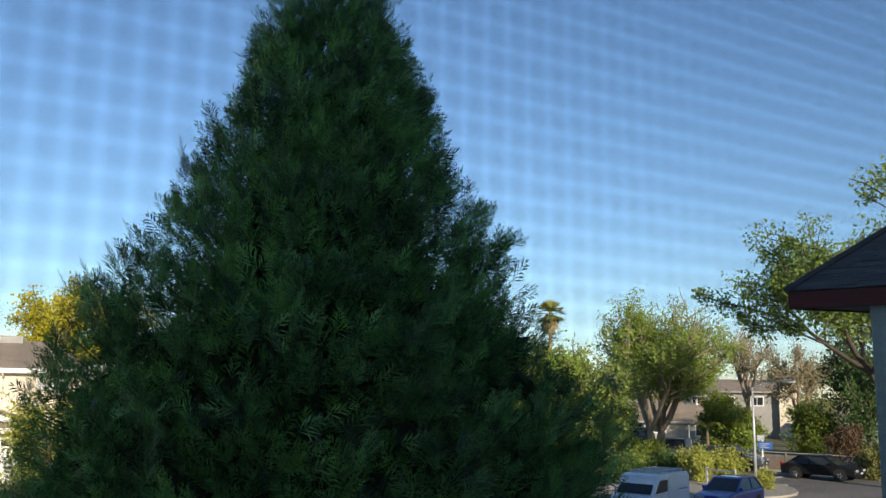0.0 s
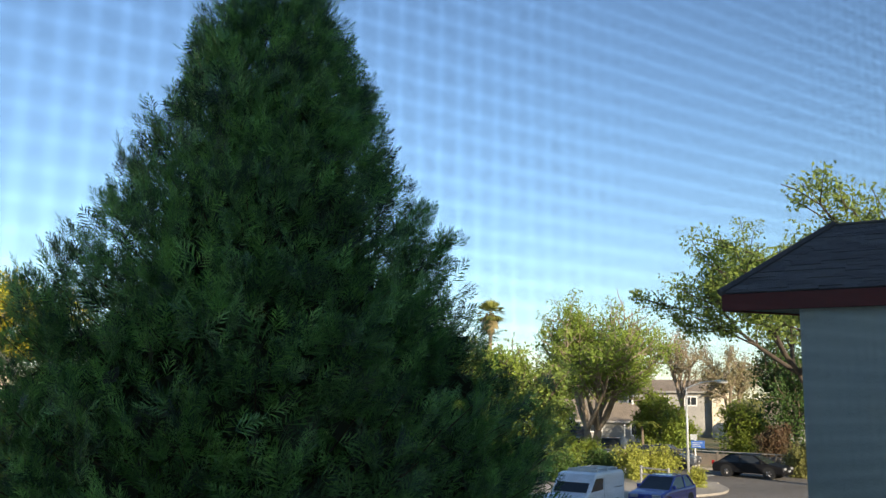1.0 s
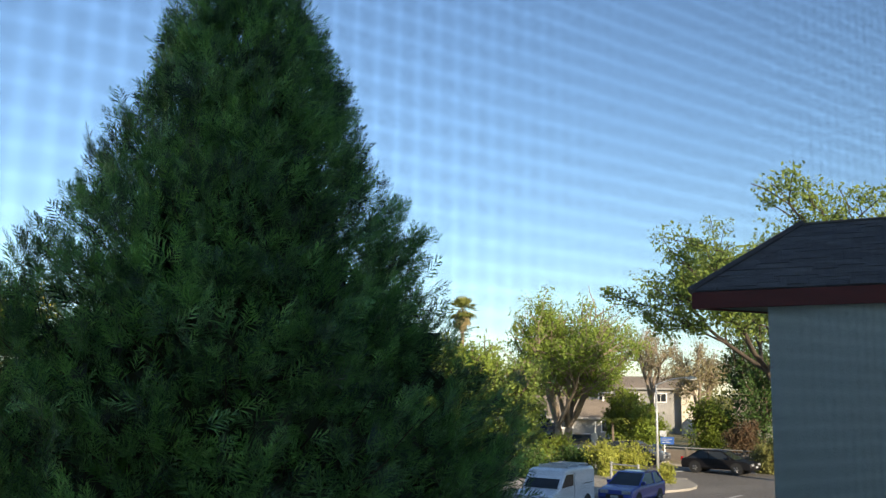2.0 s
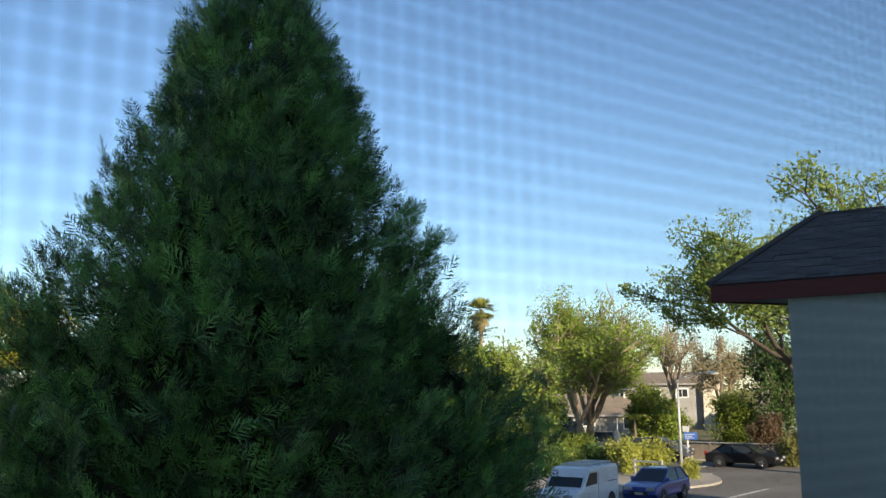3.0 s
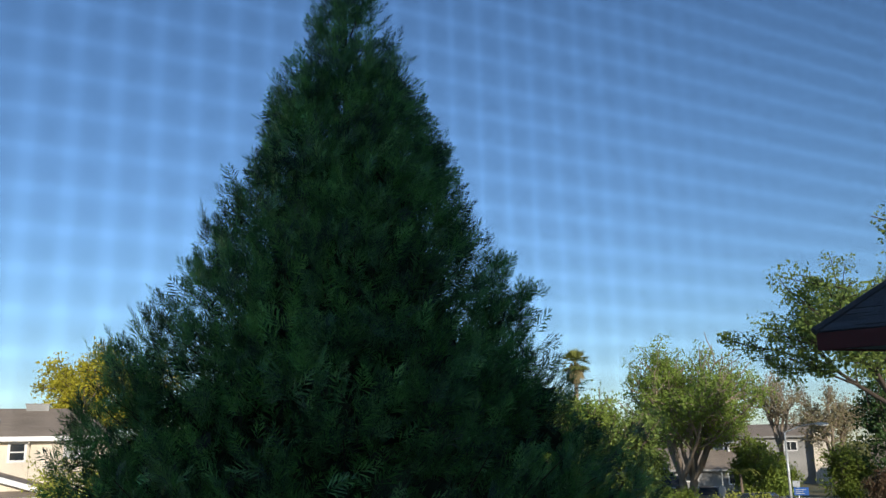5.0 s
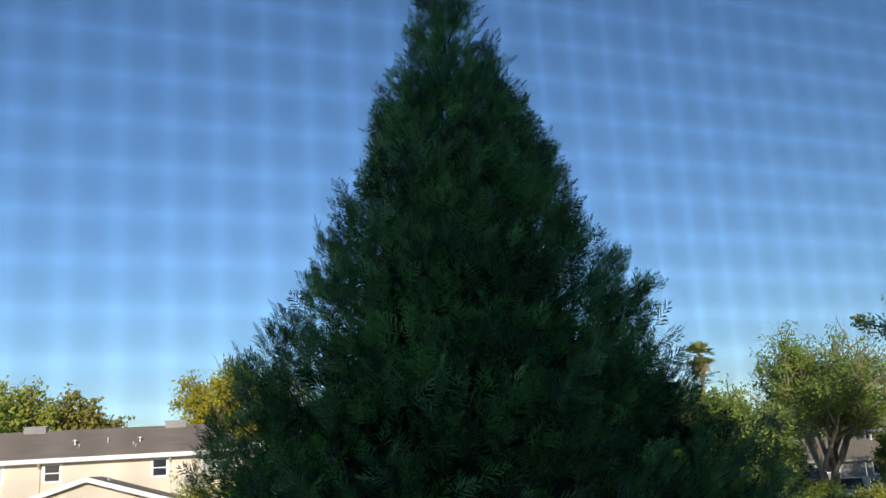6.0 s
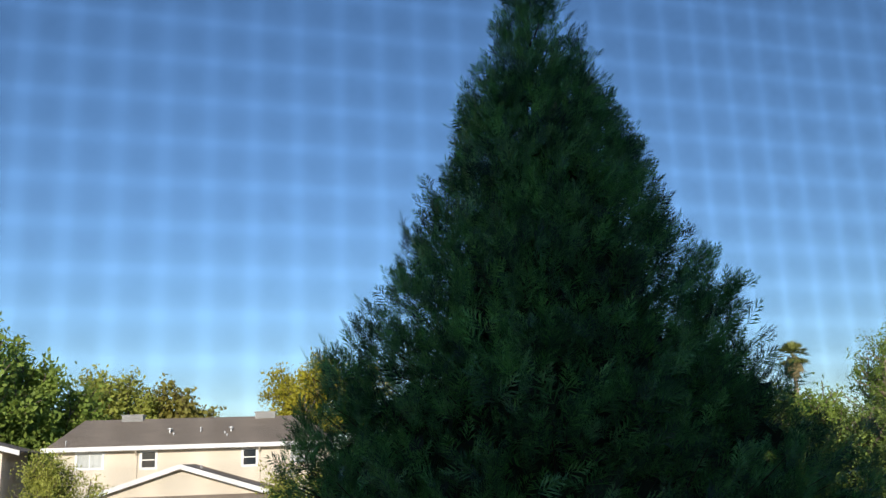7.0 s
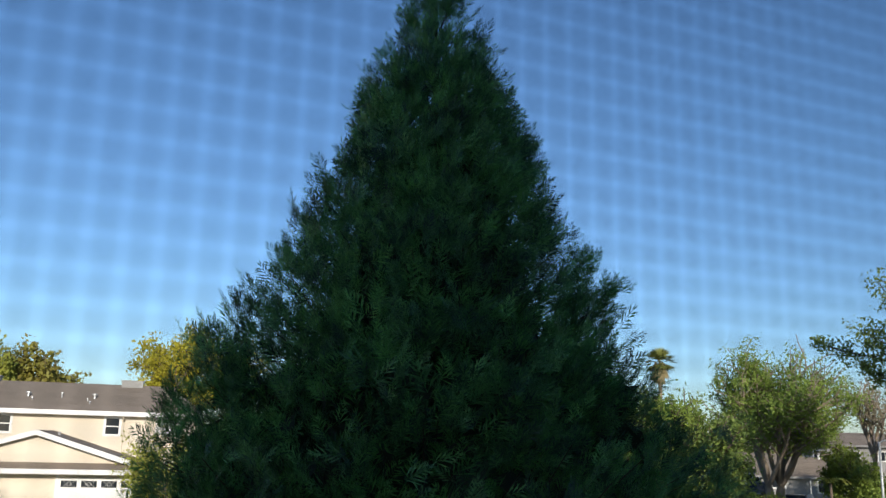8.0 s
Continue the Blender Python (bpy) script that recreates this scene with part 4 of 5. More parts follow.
# ---------------------------------------------------------------- neighbouring building with the red fascia
def neighbour():
    g = pose(0, 0, 0, 0, 0, WING)
    b = thing("neighbour_building", g, "grey stucco building with dark shingle roof and red fascia", "building")
    x0, y0 = -3.065, 10.72       # corner of the eave
    over, back, skew = 0.852, 20.0, 0.70
    z0, z1, zt, inset = 5.615, 5.812, 6.719, 1.096

    def slab(x, y, x1, y1, lo, hi):
        """A block whose short side slants back."""
        return prism(bmesh.new(), [(x, y), (x1, y), (x1, y1), (x + skew * (y1 - y), y1)], "z", lo, hi)

    part("wall", slab(x0 + over, y0 + 0.07, 14.0, back - 0.5, 0, z0 + 0.02), M["stucco_grey"], b, "grey textured stucco wall in shade")
    part("soffit", slab(x0 + 0.04, y0 + 0.03, 14.6, back, z0 + 0.021, z0 + 0.06), M["soffit"], b)
    part("fascia", boxes((x0, 14.6, y0 - 0.02, y0 + 0.025, z0, z1), bevel=0.004), M["red"], b, "dark red painted fascia board")
    bm = prism(bmesh.new(), [(x0, y0 + 0.028), (x0 + 0.05, y0 + 0.028), (x0 + 0.05 + skew * (back - y0), back), (x0 + skew * (back - y0), back)], "z", z0, z1)
    part("fascia", bm, M["red"], b, "dark red painted fascia board")
    # roof body under the shingles, steep at the edge with a flat top
    bm = bmesh.new()
    sx = skew * (back - y0)
    low = [(x0, y0, z1), (14.6, y0, z1), (14.6, back, z1), (x0 + sx, back, z1)]
    top = [(x0 + inset, y0 + inset, zt), (13.6, y0 + inset, zt), (13.6, back - inset, zt), (x0 + inset + sx, back - inset, zt)]
    lv, tp = [bm.verts.new(p) for p in low], [bm.verts.new(p) for p in top]
    bm.faces.new(lv[::-1])
    bm.faces.new(tp)
    for i in range(4):
        bm.faces.new((lv[i], lv[(i + 1) % 4], tp[(i + 1) % 4], tp[i]))
    roof = part("roof", bm, M["shingle_dark"], b, "dark grey asphalt shingle roof")
    # shingles in courses on the two faces that show
    rng = random.Random(9)
    rise = zt - z1
    slope = math.hypot(inset, rise)
    courses = 24
    meshes = []
    for k in range(4):
        w = (0.20, 0.25, 0.29, 0.34)[k]
        bm = boxes((0, w - 0.012, 0, slope / courses + 0.035, 0.0, 0.007 + 0.002 * k))
        meshes.append((w, mesh_of("shingle", bm, M["shingle_dark"])))
    ang = math.atan2(rise, inset)
    for c in range(courses):
        s = c * slope / courses
        u = s * math.cos(ang) + rng.uniform(0.0, 0.03)
        while u < 5.0:
            w, me = meshes[rng.randrange(4)]
            ob = new("shingle", me)
            ob.parent = roof
            zz = z1 + s * math.sin(ang) + 0.006 + rng.uniform(0, 0.006)
            ob.matrix_basis = Matrix.Translation((x0 + u, y0 + s * math.cos(ang) - 0.02, zz)) @ Matrix.Rotation(ang - 0.02, 4, "X")
            u += w
    bm = bmesh.new()
    tube(bm, [(x0 - 0.02, y0 - 0.02, z1 + 0.02), (x0 + inset, y0 + inset, zt + 0.03)], 0.05, 6)
    part("hip_cap", bm, M["shingle_dark"], b)
    part("top_cap", boxes((x0 + inset, 13.0, y0 + inset - 0.06, y0 + inset + 0.1, zt - 0.005, zt + 0.03), bevel=0.008), M["shingle_dark"], b)


neighbour()


# ---------------------------------------------------------------- street corner beyond the conifer
CORNER = pose(0, 0, 0, 0, 0, -45)   # x across the near street, y along it


def street_corner():
    solid("pavement", boxes((-27.0, -21.4, 30.0, 47.2, -0.1, 0.13), bevel=0.03), M["concrete"], "pale sunlit concrete pavement at the street corner", "pavement", "structure", CORNER)
    bm = bmesh.new()
    n = 10
    prism(bm, [(-21.405, 35.0), *[(-21.3 + 2.2 * math.sin(math.pi * (k / n) ** 1.4), 35.5 + 11.2 * k / n) for k in range(n + 1)], (-21.405, 46.9)], "z", -0.1, 0.126)
    solid("pavement", bm, M["concrete"], "rounded pale concrete corner of the pavement", "pavement", "structure", CORNER)
    solid("kerb", boxes((-60, 60, 56.0, 56.2, -0.1, 0.14), bevel=0.02), M["concrete"], "pale concrete kerb across the side street", "kerb", "structure", CORNER)
    solid("verge", boxes((-60, 60, 56.205, 66.0, -0.1, 0.10)), M["dry_grass"], "dry tan grass verge", "grass", "structure", CORNER)
    for x0, x1, y0, y1 in ((-16.55, -16.40, 37.6, 42.2), (-24.35, -24.1, 49.6, 52.8), (-13.2, -13.05, 49.6, 52.8)):
        solid("road_marking", boxes((x0, x1, y0, y1, 0.0, 0.026)), M["line"], "worn white painted road line", "road marking", "structure", CORNER)
    # low fence behind the verge
    f = thing("low_fence", CORNER @ pose(0, 59.4, 0), "low weathered grey fence with a pale top rail", "fence")
    for i in range(15):
        x = -33.0 + i * 2.0
        part("post", boxes((x - 0.05, x + 0.05, -0.05, 0.05, 0, 0.98), bevel=0.006), M["fence"], f)
    for i in range(14):
        x = -33.0 + i * 2.0
        part("panel", boxes((x + 0.06, x + 1.94, -0.02, 0.02, 0.06, 0.86)), M["fence"], f)
        part("rail", boxes((x - 0.02, x + 1.98, -0.06, 0.06, 0.985, 1.04)), M["stucco_pale"], f, "pale top rail")


street_corner()


def rail_fence():
    """A short pale rail fence on the verge."""
    (x0, y0), (x1, y1) = polar(16.1, 49.0), polar(17.7, 47.6)
    run = math.hypot(x1 - x0, y1 - y0)
    f = thing("rail_fence", pose(x0, y0, 0, 0, 0, math.degrees(math.atan2(y1 - y0, x1 - x0))), "short pale grey rail fence on the verge", "fence")
    for x in (0.0, run):
        part("post", boxes((x - 0.05, x + 0.05, -0.05, 0.05, 0, 1.08), bevel=0.008), M["sign_board"], f)
    for z in (0.30, 0.62, 0.94):
        part("rail", boxes((0.05, run - 0.05, -0.03, 0.03, z, z + 0.08)), M["sign_board"], f)


rail_fence()


def street_lamp():
    x, y = 16.9, 49.46
    lamp = thing("street_lamp", pose(x, y, 0.1), "pale grey steel street lamp with a curved arm", "street lamp")
    bm = bmesh.new()
    tube(bm, [(0, 0, -0.12), (0, 0, 2.5), (0, 0, 5.02)], [0.085, 0.07, 0.05], 12)
    part("pole", bm, M["pole"], lamp, smooth=True)
    bm = bmesh.new()
    tube(bm, [(0, 0, 0.0), (0, 0, 0.22), (0, 0, 0.24)], [0.16, 0.15, 0.1], 12)
    part("base", bm, M["pole"], lamp)
    bm = bmesh.new()
    arm = [(1.50 * t, -0.55 * t, 5.0 + 0.42 * math.sin(min(1, t * 1.05) * math.pi / 2)) for t in np.linspace(0, 1, 9)]
    tube(bm, arm, [0.042 - 0.014 * t for t in np.linspace(0, 1, 9)], 10)
    part("arm", bm, M["pole"], lamp, smooth=True)
    bm = bmesh.new()
    d = Vector((1.5, -0.55, -0.12)).normalized()
    p = Vector(arm[-1])
    tube(bm, [p - d * 0.05, p + d * 0.1, p + d * 0.32, p + d * 0.55, p + d * 0.62], [0.04, 0.085, 0.11, 0.08, 0.03], 10)
    part("head", bm, M["white"], lamp, "pale lamp head", smooth=True)


street_lamp()


def signs():
    # property sign: two panels on a post, board and stake behind
    x, y = polar(19.3, 62.0)
    s = thing("yard_sign", pose(x, y, 0.0, 0, 0, -20), "white and blue yard sign on a post beside the fence", "sign")
    part("post", boxes((-0.04, 0.04, 0.02, 0.08, 0, 2.2), bevel=0.005), M["white"], s)
    part("panel", boxes((-0.30, 0.12, -0.03, 0.018, 1.88, 2.24), bevel=0.006), M["sign_white"], s, "white panel")
    part("panel", boxes((-0.27, 0.60, -0.03, 0.018, 1.36, 1.84), bevel=0.006), M["sign_blue"], s, "blue panel")
    for z, w in ((1.70, 0.62), (1.58, 0.45), (1.47, 0.55)):
        part("bar", boxes((-0.18, -0.18 + w, -0.036, -0.031, z - 0.02, z + 0.02)), M["sign_white"], s, "pale bar of unreadable print")
    x, y = polar(18.85, 63.0)
    b = thing("board", pose(x, y, 0.0, 0, 0, -20), "grey board leaning beside the fence", "board")
    bm = bmesh.new()
    prism(bm, [(-0.35, 0.0), (0.35, 0.0), (0.30, 1.15), (0.1, 1.35), (-0.28, 1.3)], "y", -0.02, 0.03)
    part("panel", bm, M["sign_board"], b, m=pose(0, 0, 0, -8))
    bm = bmesh.new()
    tube(bm, [(0.75, 0.1, 0.0), (0.45, 0.1, 1.15)], 0.035, 6)
    part("stake", bm, M["white"], b, "white leaning stake")
    # street sign seen from behind
    x, y = polar(15.1, 58.0)
    o = thing("road_sign", pose(x, y, 0.0, 0, 0, -68), "pale eight sided road sign on a thin post", "road sign")
    bm = bmesh.new()
    prism(bm, [(0.33 * math.cos(math.pi / 8 + math.pi / 4 * k), 1.85 + 0.33 * math.sin(math.pi / 8 + math.pi / 4 * k)) for k in range(8)], "y", -0.012, 0.0)
    part("plate", bm, M["sign_white"], o)
    bm = bmesh.new()
    tube(bm, [(0.03, 0.04, 0), (0.03, 0.04, 2.9)], 0.035, 8)
    part("post", bm, M["pole"], o)


signs()


# ---------------------------------------------------------------- vehicles, front towards +x
def wheel(parent, x, side, y, r):
    w = new("wheel")
    w.parent = parent
    w.matrix_basis = pose(x, y, r, 90 * side)
    bm = bmesh.new()
    rings = [(r * 0.62, -0.10), (r * 0.95, -0.10), (r, -0.06), (r, 0.06), (r * 0.95, 0.10), (r * 0.62, 0.10)]
    loops = [[bm.verts.new((a * math.cos(6.2832 * k / 20), a * math.sin(6.2832 * k / 20), z)) for k in range(20)] for a, z in rings]
    for p, q in zip(loops, loops[1:] + loops[:1]):
        for k in range(20):
            bm.faces.new((p[k], p[(k + 1) % 20], q[(k + 1) % 20], q[k]))
    part("tyre", bm, M["tyre"], w, smooth=True)
    bm = bmesh.new()
    tube(bm, [(0, 0, -0.07), (0, 0, 0.055)], r * 0.6, 16)
    for k in range(5):
        a = 6.2832 * k / 5
        c, s = math.cos(a), math.sin(a)
        tube(bm, [(0.05 * c, 0.05 * s, -0.085), (r * 0.55 * c, r * 0.55 * s, -0.08)], 0.035, 5)
    part("rim", bm, M["rim"], w, "silver rim")


def car(name, m, paint, label, length=4.5, width=1.75, height=1.45, belt=0.92, nose=0.72, cabin=(-1.75, -1.05, 0.35, 1.15), wheels=(-1.35, 1.35), r=0.31, hatch=False, van=False, category="car"):
    c = thing(name, m, label, category, "parked vehicles")
    h, w = length / 2, width / 2
    rear_top = belt + (0.03 if hatch else 0.0)
    bm = bmesh.new()
    if van:
        side = [(-h, 0.30), (h - 0.1, 0.30), (h, 0.55), (h - 0.08, nose), (cabin[3], belt + 0.05), (cabin[2], height - 0.05), (cabin[2] - 0.25, height), (-h + 0.12, height), (-h, height - 0.15)]
    else:
        side = [(-h + 0.05, 0.28), (h - 0.1, 0.26), (h, 0.45), (h - 0.06, nose), (h - 0.35, nose + 0.07), (cabin[3], belt), (cabin[0], rear_top), (-h + 0.06, rear_top - 0.06), (-h, 0.55)]
    prism(bm, side, "y", -w, w)
    bmesh.ops.bevel(bm, geom=[e for e in bm.edges if abs(e.verts[0].co.y) == abs(e.verts[1].co.y) and (e.verts[0].co - e.verts[1].co).y == 0], offset=0.10, segments=4, affect="EDGES", profile=0.5)
    body = part("body", bm, M[paint], c, smooth=False)
    if van:
        # windscreen, front door windows and seams
        bm = bmesh.new()
        a, b = Vector((cabin[3] + 0.02, 0, belt + 0.08)), Vector((cabin[2] + 0.03, 0, height - 0.12))
        vs = [bm.verts.new(q) for q in ((a.x, -w + 0.12, a.z), (a.x, w - 0.12, a.z), (b.x, w - 0.16, b.z), (b.x, -w + 0.16, b.z))]
        lo = [bm.verts.new(v.co - Vector((0.06, 0, 0.03))) for v in vs]
        bm.faces.new(vs)
        bm.faces.new(lo[::-1])
        for i in range(4):
            bm.faces.new((vs[i], lo[i], lo[(i + 1) % 4], vs[(i + 1) % 4]))
        bmesh.ops.recalc_face_normals(bm, faces=bm.faces[:])
        part("windscreen", bm, M["glass"], c, "dark windscreen")
        for s in (-1, 1):
            bm = bmesh.new()
            x0 = cabin[2]
            prism(bm, [(x0 - 0.62, belt + 0.12), (x0 + 0.42, belt + 0.08), (x0 + 0.02, height - 0.2), (x0 - 0.62, height - 0.2)], "y", s * (w + 0.006), s * (w - 0.03))
            part("side_window", bm, M["glass"], c, "dark side window")
            part("door_seam", boxes((x0 - 0.72, x0 - 0.70, s * w - 0.006, s * w + 0.006, 0.36, height - 0.15)), M["trim"], c)
            part("slide_rail", boxes((-h + 0.25, x0 - 1.6, s * w - 0.008, s * w + 0.010, belt + 0.12, belt + 0.15)), M["trim"], c)
            part("sill", boxes((-h + 0.9, h - 1.2, s * w - 0.01, s * w + 0.02, 0.30, 0.40), bevel=0.006), M["trim"], c)
        for y in (-0.5, 0.5):
            bm = bmesh.new()
            tube(bm, [(-h + 0.3, y, height + 0.09), (cabin[2] - 0.4, y, height + 0.09)], 0.022, 6)
            part("roof_rail", bm, M["metal"], c, "metal roof rack rail")
        for x in (-1.7, -0.8, 0.1):
            part("rack_bar", boxes((x - 0.03, x + 0.03, -0.62, 0.62, height + 0.0, height + 0.11), bevel=0.004), M["metal"], c, "metal roof rack bar")
    else:
        # glazed cabin under a painted roof
        b0, t0, t1, b1 = cabin
        wt = w - 0.20
        wb = w - 0.06
        zl, zh = belt - 0.02, height - 0.045
        panes = (("windscreen", (b1, -wb, zl), (b1, wb, zl), (t1, wt, zh), (t1, -wt, zh), (1, 0, 0.6)),
                 ("rear_window", (b0, wb, zl), (b0, -wb, zl), (t0, -wt, zh), (t0, wt, zh), (-1, 0, 0.6)),
                 ("side_window", (b0, -wb, zl), (b1, -wb, zl), (t1, -wt, zh), (t0, -wt, zh), (0, -1, 0.2)),
                 ("side_window", (b1, wb, zl), (b0, wb, zl), (t0, wt, zh), (t1, wt, zh), (0, 1, 0.2)))
        for title, *corners, way in panes:
            bm = bmesh.new()
            inward = Vector(way) * -0.02
            outer = [bm.verts.new(q) for q in corners]
            inner = [bm.verts.new(Vector(q) + inward) for q in corners]
            bm.faces.new(outer)
            bm.faces.new(inner[::-1])
            for i in range(4):
                bm.faces.new((outer[i], inner[i], inner[(i + 1) % 4], outer[(i + 1) % 4]))
            bmesh.ops.recalc_face_normals(bm, faces=bm.faces[:])
            part(title, bm, M["glass"], c, "dark tinted glass")
        bm = bmesh.new()
        prism(bm, [(t0 - 0.08, height - 0.06), (t1 + 0.05, height - 0.06), (t1 - 0.15, height - 0.005), ((t0 + t1) / 2, height), (t0 + 0.1, height - 0.01)], "y", -wt - 0.02, wt + 0.02)
        part("roof", bm, M[paint], c)
        for s in (-1, 1):
            mid = (t0 + t1) / 2 - 0.1
            for p, q in (((b0, belt - 0.04), (t0, height - 0.05)), ((b1, belt - 0.04), (t1, height - 0.05)), ((mid, belt - 0.04), (mid - 0.03, height - 0.05))):
                bm = bmesh.new()
                tube(bm, [(p[0], s * (wb + 0.005), p[1]), (q[0], s * (wt + 0.005), q[1])], 0.04, 6)
                part("pillar", bm, M[paint], c)
            part("door_seam", boxes((mid - 0.01, mid + 0.01, s * w - 0.004, s * w + 0.004, 0.36, belt - 0.06)), M["trim"], c)
            part("mirror", boxes((b1 - 0.42, b1 - 0.26, s * (w + 0.02) - 0.07, s * (w + 0.02) + 0.07, belt + 0.02, belt + 0.16), bevel=0.03), M[paint], c)
            part("door_handle", boxes((mid - 0.35, mid - 0.18, s * w - 0.01, s * w + 0.025, belt - 0.14, belt - 0.11), bevel=0.005), M[paint], c)
    for s in (-1, 1):
        part("headlight", boxes((h - 0.24, h - 0.015, s * (w - 0.28) - 0.19, s * (w - 0.28) + 0.19, nose - 0.15, nose - 0.005), bevel=0.035), M["lamp_glass"], c, "clear headlight")
        part("tail_light", boxes((-h - 0.012, -h + 0.10, s * (w - 0.14) - 0.10, s * (w - 0.14) + 0.10, 0.68, 0.90), bevel=0.02), M["tail"], c, "red tail light")
        for x in wheels:
            wheel(c, x, s, s * (w - 0.10), r)
            bm = bmesh.new()
            tube(bm, [(x, s * (w - 0.25), r + 0.03), (x, s * (w + 0.004), r + 0.03)], r + 0.055, 18)
            part("wheel_arch", bm, M["trim"], c, "dark wheel arch")
    part("grille", boxes((h - 0.04, h + 0.012, -w * 0.5, w * 0.5, 0.40, 0.56), bevel=0.01), M["trim"], c)
    part("number_plate", boxes((h - 0.02, h + 0.022, -0.17, 0.17, 0.42, 0.52)), M["sign_white"], c, "plain pale plate")
    return c


def headed(x, y, az, z=0.02):
    return pose(x, y, z, 0, 0, 90 - az)


car("delivery_van", headed(*polar(12.65, 35.9), 218.6), "paint_white", "white delivery van with a metal roof rack at the kerb", 4.05, 1.60, 1.72, 0.98, 0.84, (-1.9, -1.8, 0.62, 1.2), (-1.28, 1.28), 0.31, van=True, category="van")
car("hatchback", headed(*polar(17.35, 39.8), 220), "paint_blue", "deep blue hatchback car parked at the kerb", 3.75, 1.52, 1.36, 0.86, 0.72, (-1.80, -1.28, 0.10, 1.0), (-1.15, 1.15), 0.28, hatch=True)
car("sedan", headed(22.0, 53.1, 133), "paint_black", "shiny black sedan standing across the side street", 4.30, 1.70, 1.34, 0.86, 0.68, (-1.80, -1.05, 0.35, 1.15), (-1.25, 1.25), 0.31)
car("sedan", headed(18.5, 59.0, 122, 0.1), "paint_grey", "dark grey sedan parked behind the shrubs", 4.6, 1.78, 1.45, 0.92, 0.72, (-1.9, -1.1, 0.4, 1.25), (-1.38, 1.38), 0.32)
car("parked_car", headed(17.9, 70.0, 200, 0.0), "paint_grey", "grey blue car parked facing the street", 4.4, 1.75, 1.46, 0.92, 0.72, (-1.9, -1.1, 0.4, 1.2), (-1.35, 1.35), 0.31)
car("suv", headed(18.4, 85.0, 205, 0.0), "paint_black", "black sport utility car on a far driveway", 4.7, 1.9, 1.75, 1.1, 0.95, (-2.2, -1.9, 0.35, 1.1), (-1.4, 1.4), 0.36, hatch=True)


# ---------------------------------------------------------------- far houses
def far_house(name, az, d, wide, deep, eave, ridge, label, windows, gable_end=False, wall="stucco_pale", turn=0.0):
    x, y = polar(az, d)
    h = thing(name, pose(x, y, 0, 0, 0, -az + turn), label, "house")
    w = wide / 2
    part("wall", boxes((-w, w, 0, deep, 0, eave)), M[wall], h)
    bm = bmesh.new()
    roof_slab(bm, (-w - 0.5, -0.5, eave - 0.05), (w + 0.5, -0.5, eave - 0.05), (w + 0.5, deep / 2, ridge), (-w - 0.5, deep / 2, ridge), 0.12)
    roof_slab(bm, (-w - 0.5, deep / 2, ridge), (w + 0.5, deep / 2, ridge), (w + 0.5, deep + 0.5, eave - 0.05), (-w - 0.5, deep + 0.5, eave - 0.05), 0.12)
    part("roof", bm, M["shingle_far"], h, "grey brown shingle roof")
    part("fascia", boxes((-w - 0.52, w + 0.52, -0.56, -0.505, eave - 0.22, eave - 0.02)), M["stucco_pale"], h)
    for s in (-1, 1):
        bm = bmesh.new()
        prism(bm, [(0, eave), (deep, eave), (deep / 2, ridge - 0.1)], "x", s * (w - 0.15), s * w)
        part("gable_wall", bm, M[wall], h)
    for e0, e1, z0, z1 in windows:
        window(h, e0, e1, z0, z1, 0.0, "v", False)
    return h


fh = far_house("far_house", 17.6, 112.0, 11.0, 9.0, 5.35, 6.75, "two storey grey house beyond the street trees", ((-0.7, 0.5, 3.6, 4.75), (2.2, 3.7, 3.6, 4.75), (-4.4, -3.0, 3.6, 4.75)))
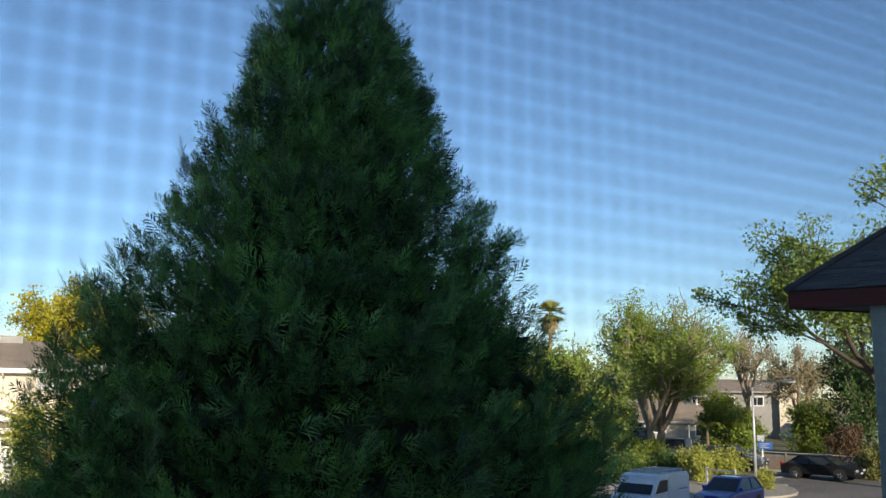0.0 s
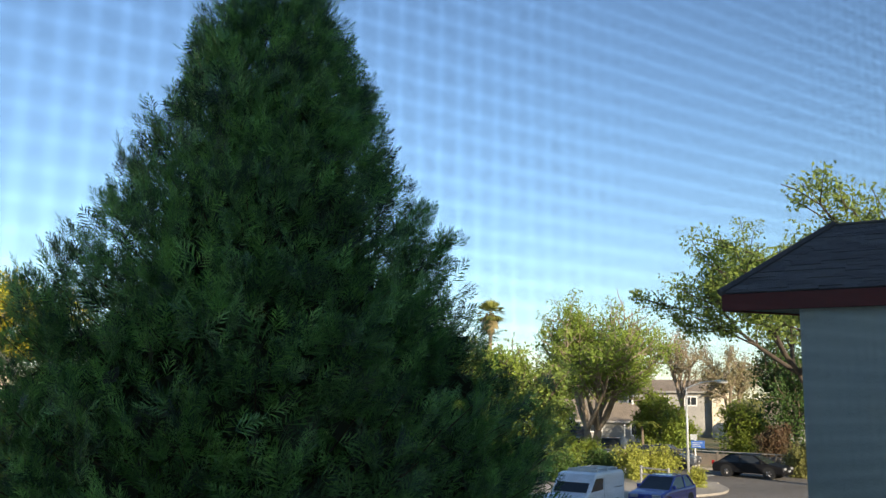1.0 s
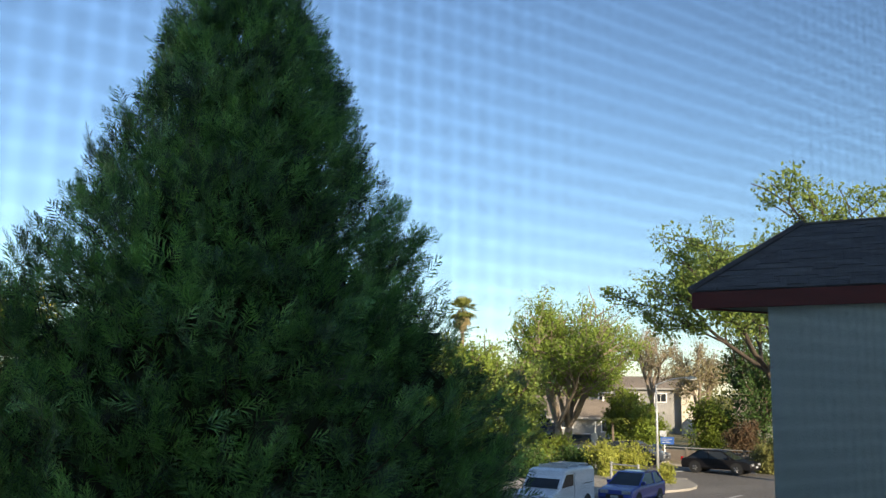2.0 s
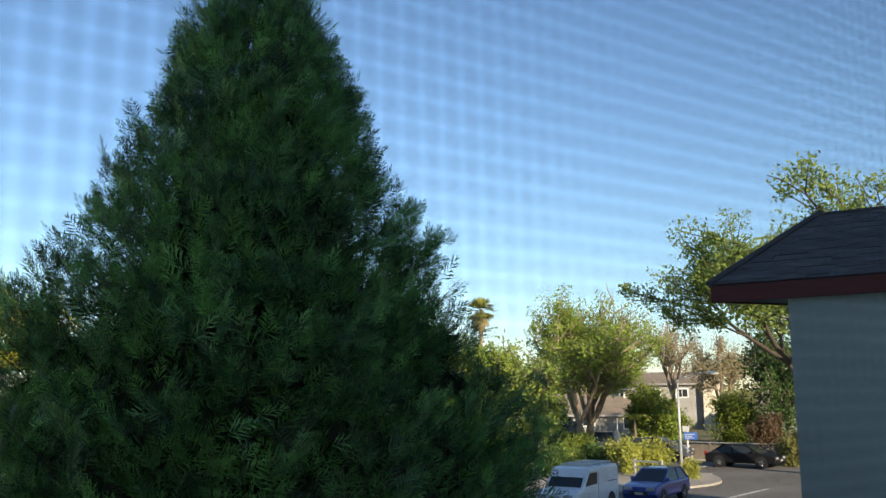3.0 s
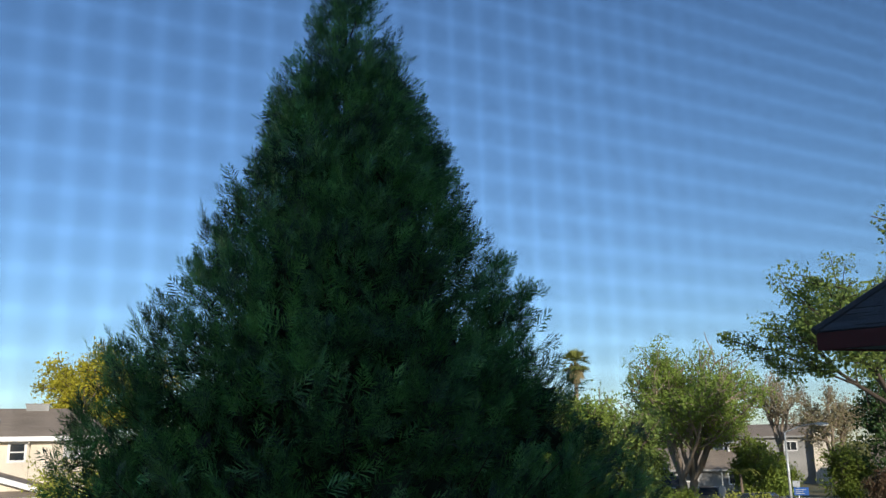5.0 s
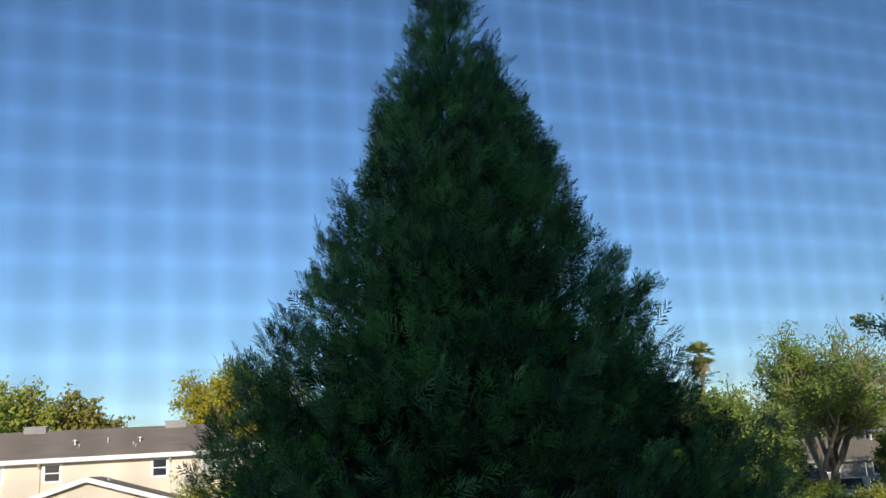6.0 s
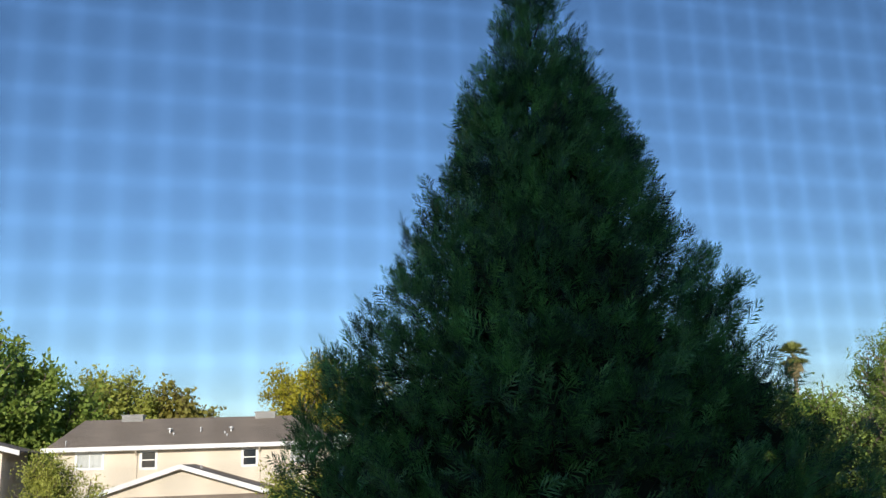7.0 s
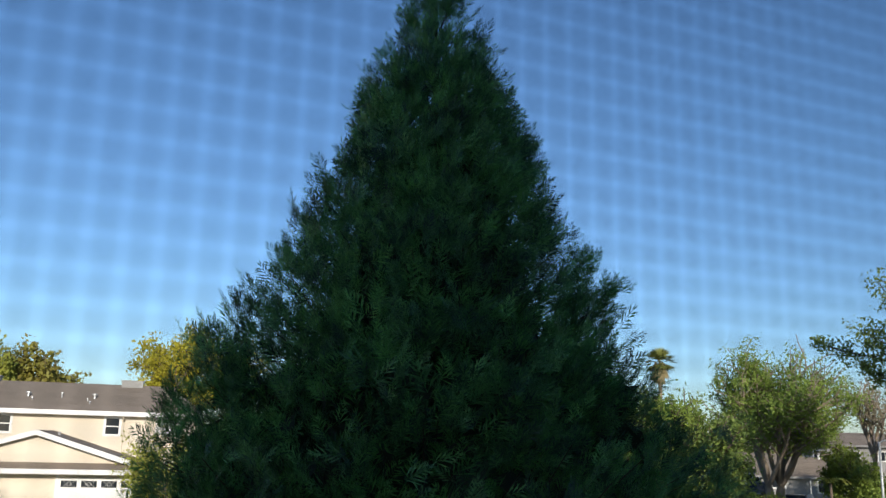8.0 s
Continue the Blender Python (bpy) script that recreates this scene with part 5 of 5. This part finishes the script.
# cross gable at its end, its sunlit look put into a lighter stucco
bm = bmesh.new()
prism(bm, [(5.3, 0.0), (7.3, 0.0), (7.3, 5.3), (6.3, 6.3), (5.3, 5.3)], "y", -1.2, 3.0)
part("gable_wall", bm, M["stucco"], fh, "gable wall in lighter stucco to look sunlit")
for s in (-1, 1):
    bm = bmesh.new()
    roof_slab(bm, (6.3, -1.6, 6.5), (6.3 + s * 1.4, -1.6, 5.15), (6.3 + s * 1.4, 3.0, 5.15), (6.3, 3.0, 6.5), 0.12)
    part("gable_roof", bm, M["shingle_far"], fh, "grey brown shingle gable roof")
gh = far_house("garage_house", 14.9, 96.0, 8.2, 7.0, 2.15, 3.95, "low grey house with a shingle roof", ((-3.2, -1.8, 0.9, 2.0), (1.0, 3.0, 0.6, 1.95)))
for e in (1.3, 2.1):
    bm = bmesh.new()
    tube(bm, [(e, 3.2, 3.6), (e, 3.2, 4.35)], 0.12, 8)
    part("flue", bm, M["white"], gh, "white roof flue")
far_house("far_house", 11.0, 104.0, 9.0, 8.0, 2.6, 4.2, "low pale house behind the street trees", ((-2.5, -1.0, 0.9, 2.1), (1.0, 2.6, 0.9, 2.1)))
far_house("far_house", 27.0, 100.0, 12.0, 8.0, 2.7, 4.4, "low pale house behind the fence", ((-2.5, -1.0, 0.9, 2.1), (1.0, 2.6, 0.9, 2.1)))


def yard_palm():
    """A young palm with arching yellow fronds before the low house."""
    rng = np.random.default_rng(71)
    x, y = polar(16.2, 74.0)
    top = thing("yard_palm", pose(x, y, 0), "young palm with arching yellow green fronds", "palm tree")
    bm = bmesh.new()
    tube(bm, [(0, 0, -0.1), (0.03, 0, 1.2), (0, 0, 2.3)], [0.16, 0.11, 0.09], 8)
    part("trunk", bm, M["bark"], top)
    vs, fs = [], []
    for k in range(15):
        a = k * 2.4
        out, side = np.array([math.cos(a), math.sin(a), 0]), np.array([-math.sin(a), math.cos(a), 0])
        L = rng.uniform(1.0, 1.5)
        for j in range(9):
            t = (j + 1) / 9
            p = np.array([0, 0, 2.3]) + out * L * t + np.array([0, 0, 0.55 * math.sin(t * 2.6) - 0.25 * t])
            for s in (-1, 1):
                q = p + side * s * 0.30 * (1.1 - t) + out * 0.16 + np.array([0, 0, -0.16])
                i = len(vs)
                vs.extend([p - out * 0.035, p + out * 0.035, q])
                fs.append((i, i + 1, i + 2))
    ob = new("crown", polygons("crown", np.array(vs), np.array(fs), M["shrub"]))
    ob.parent = top


yard_palm()
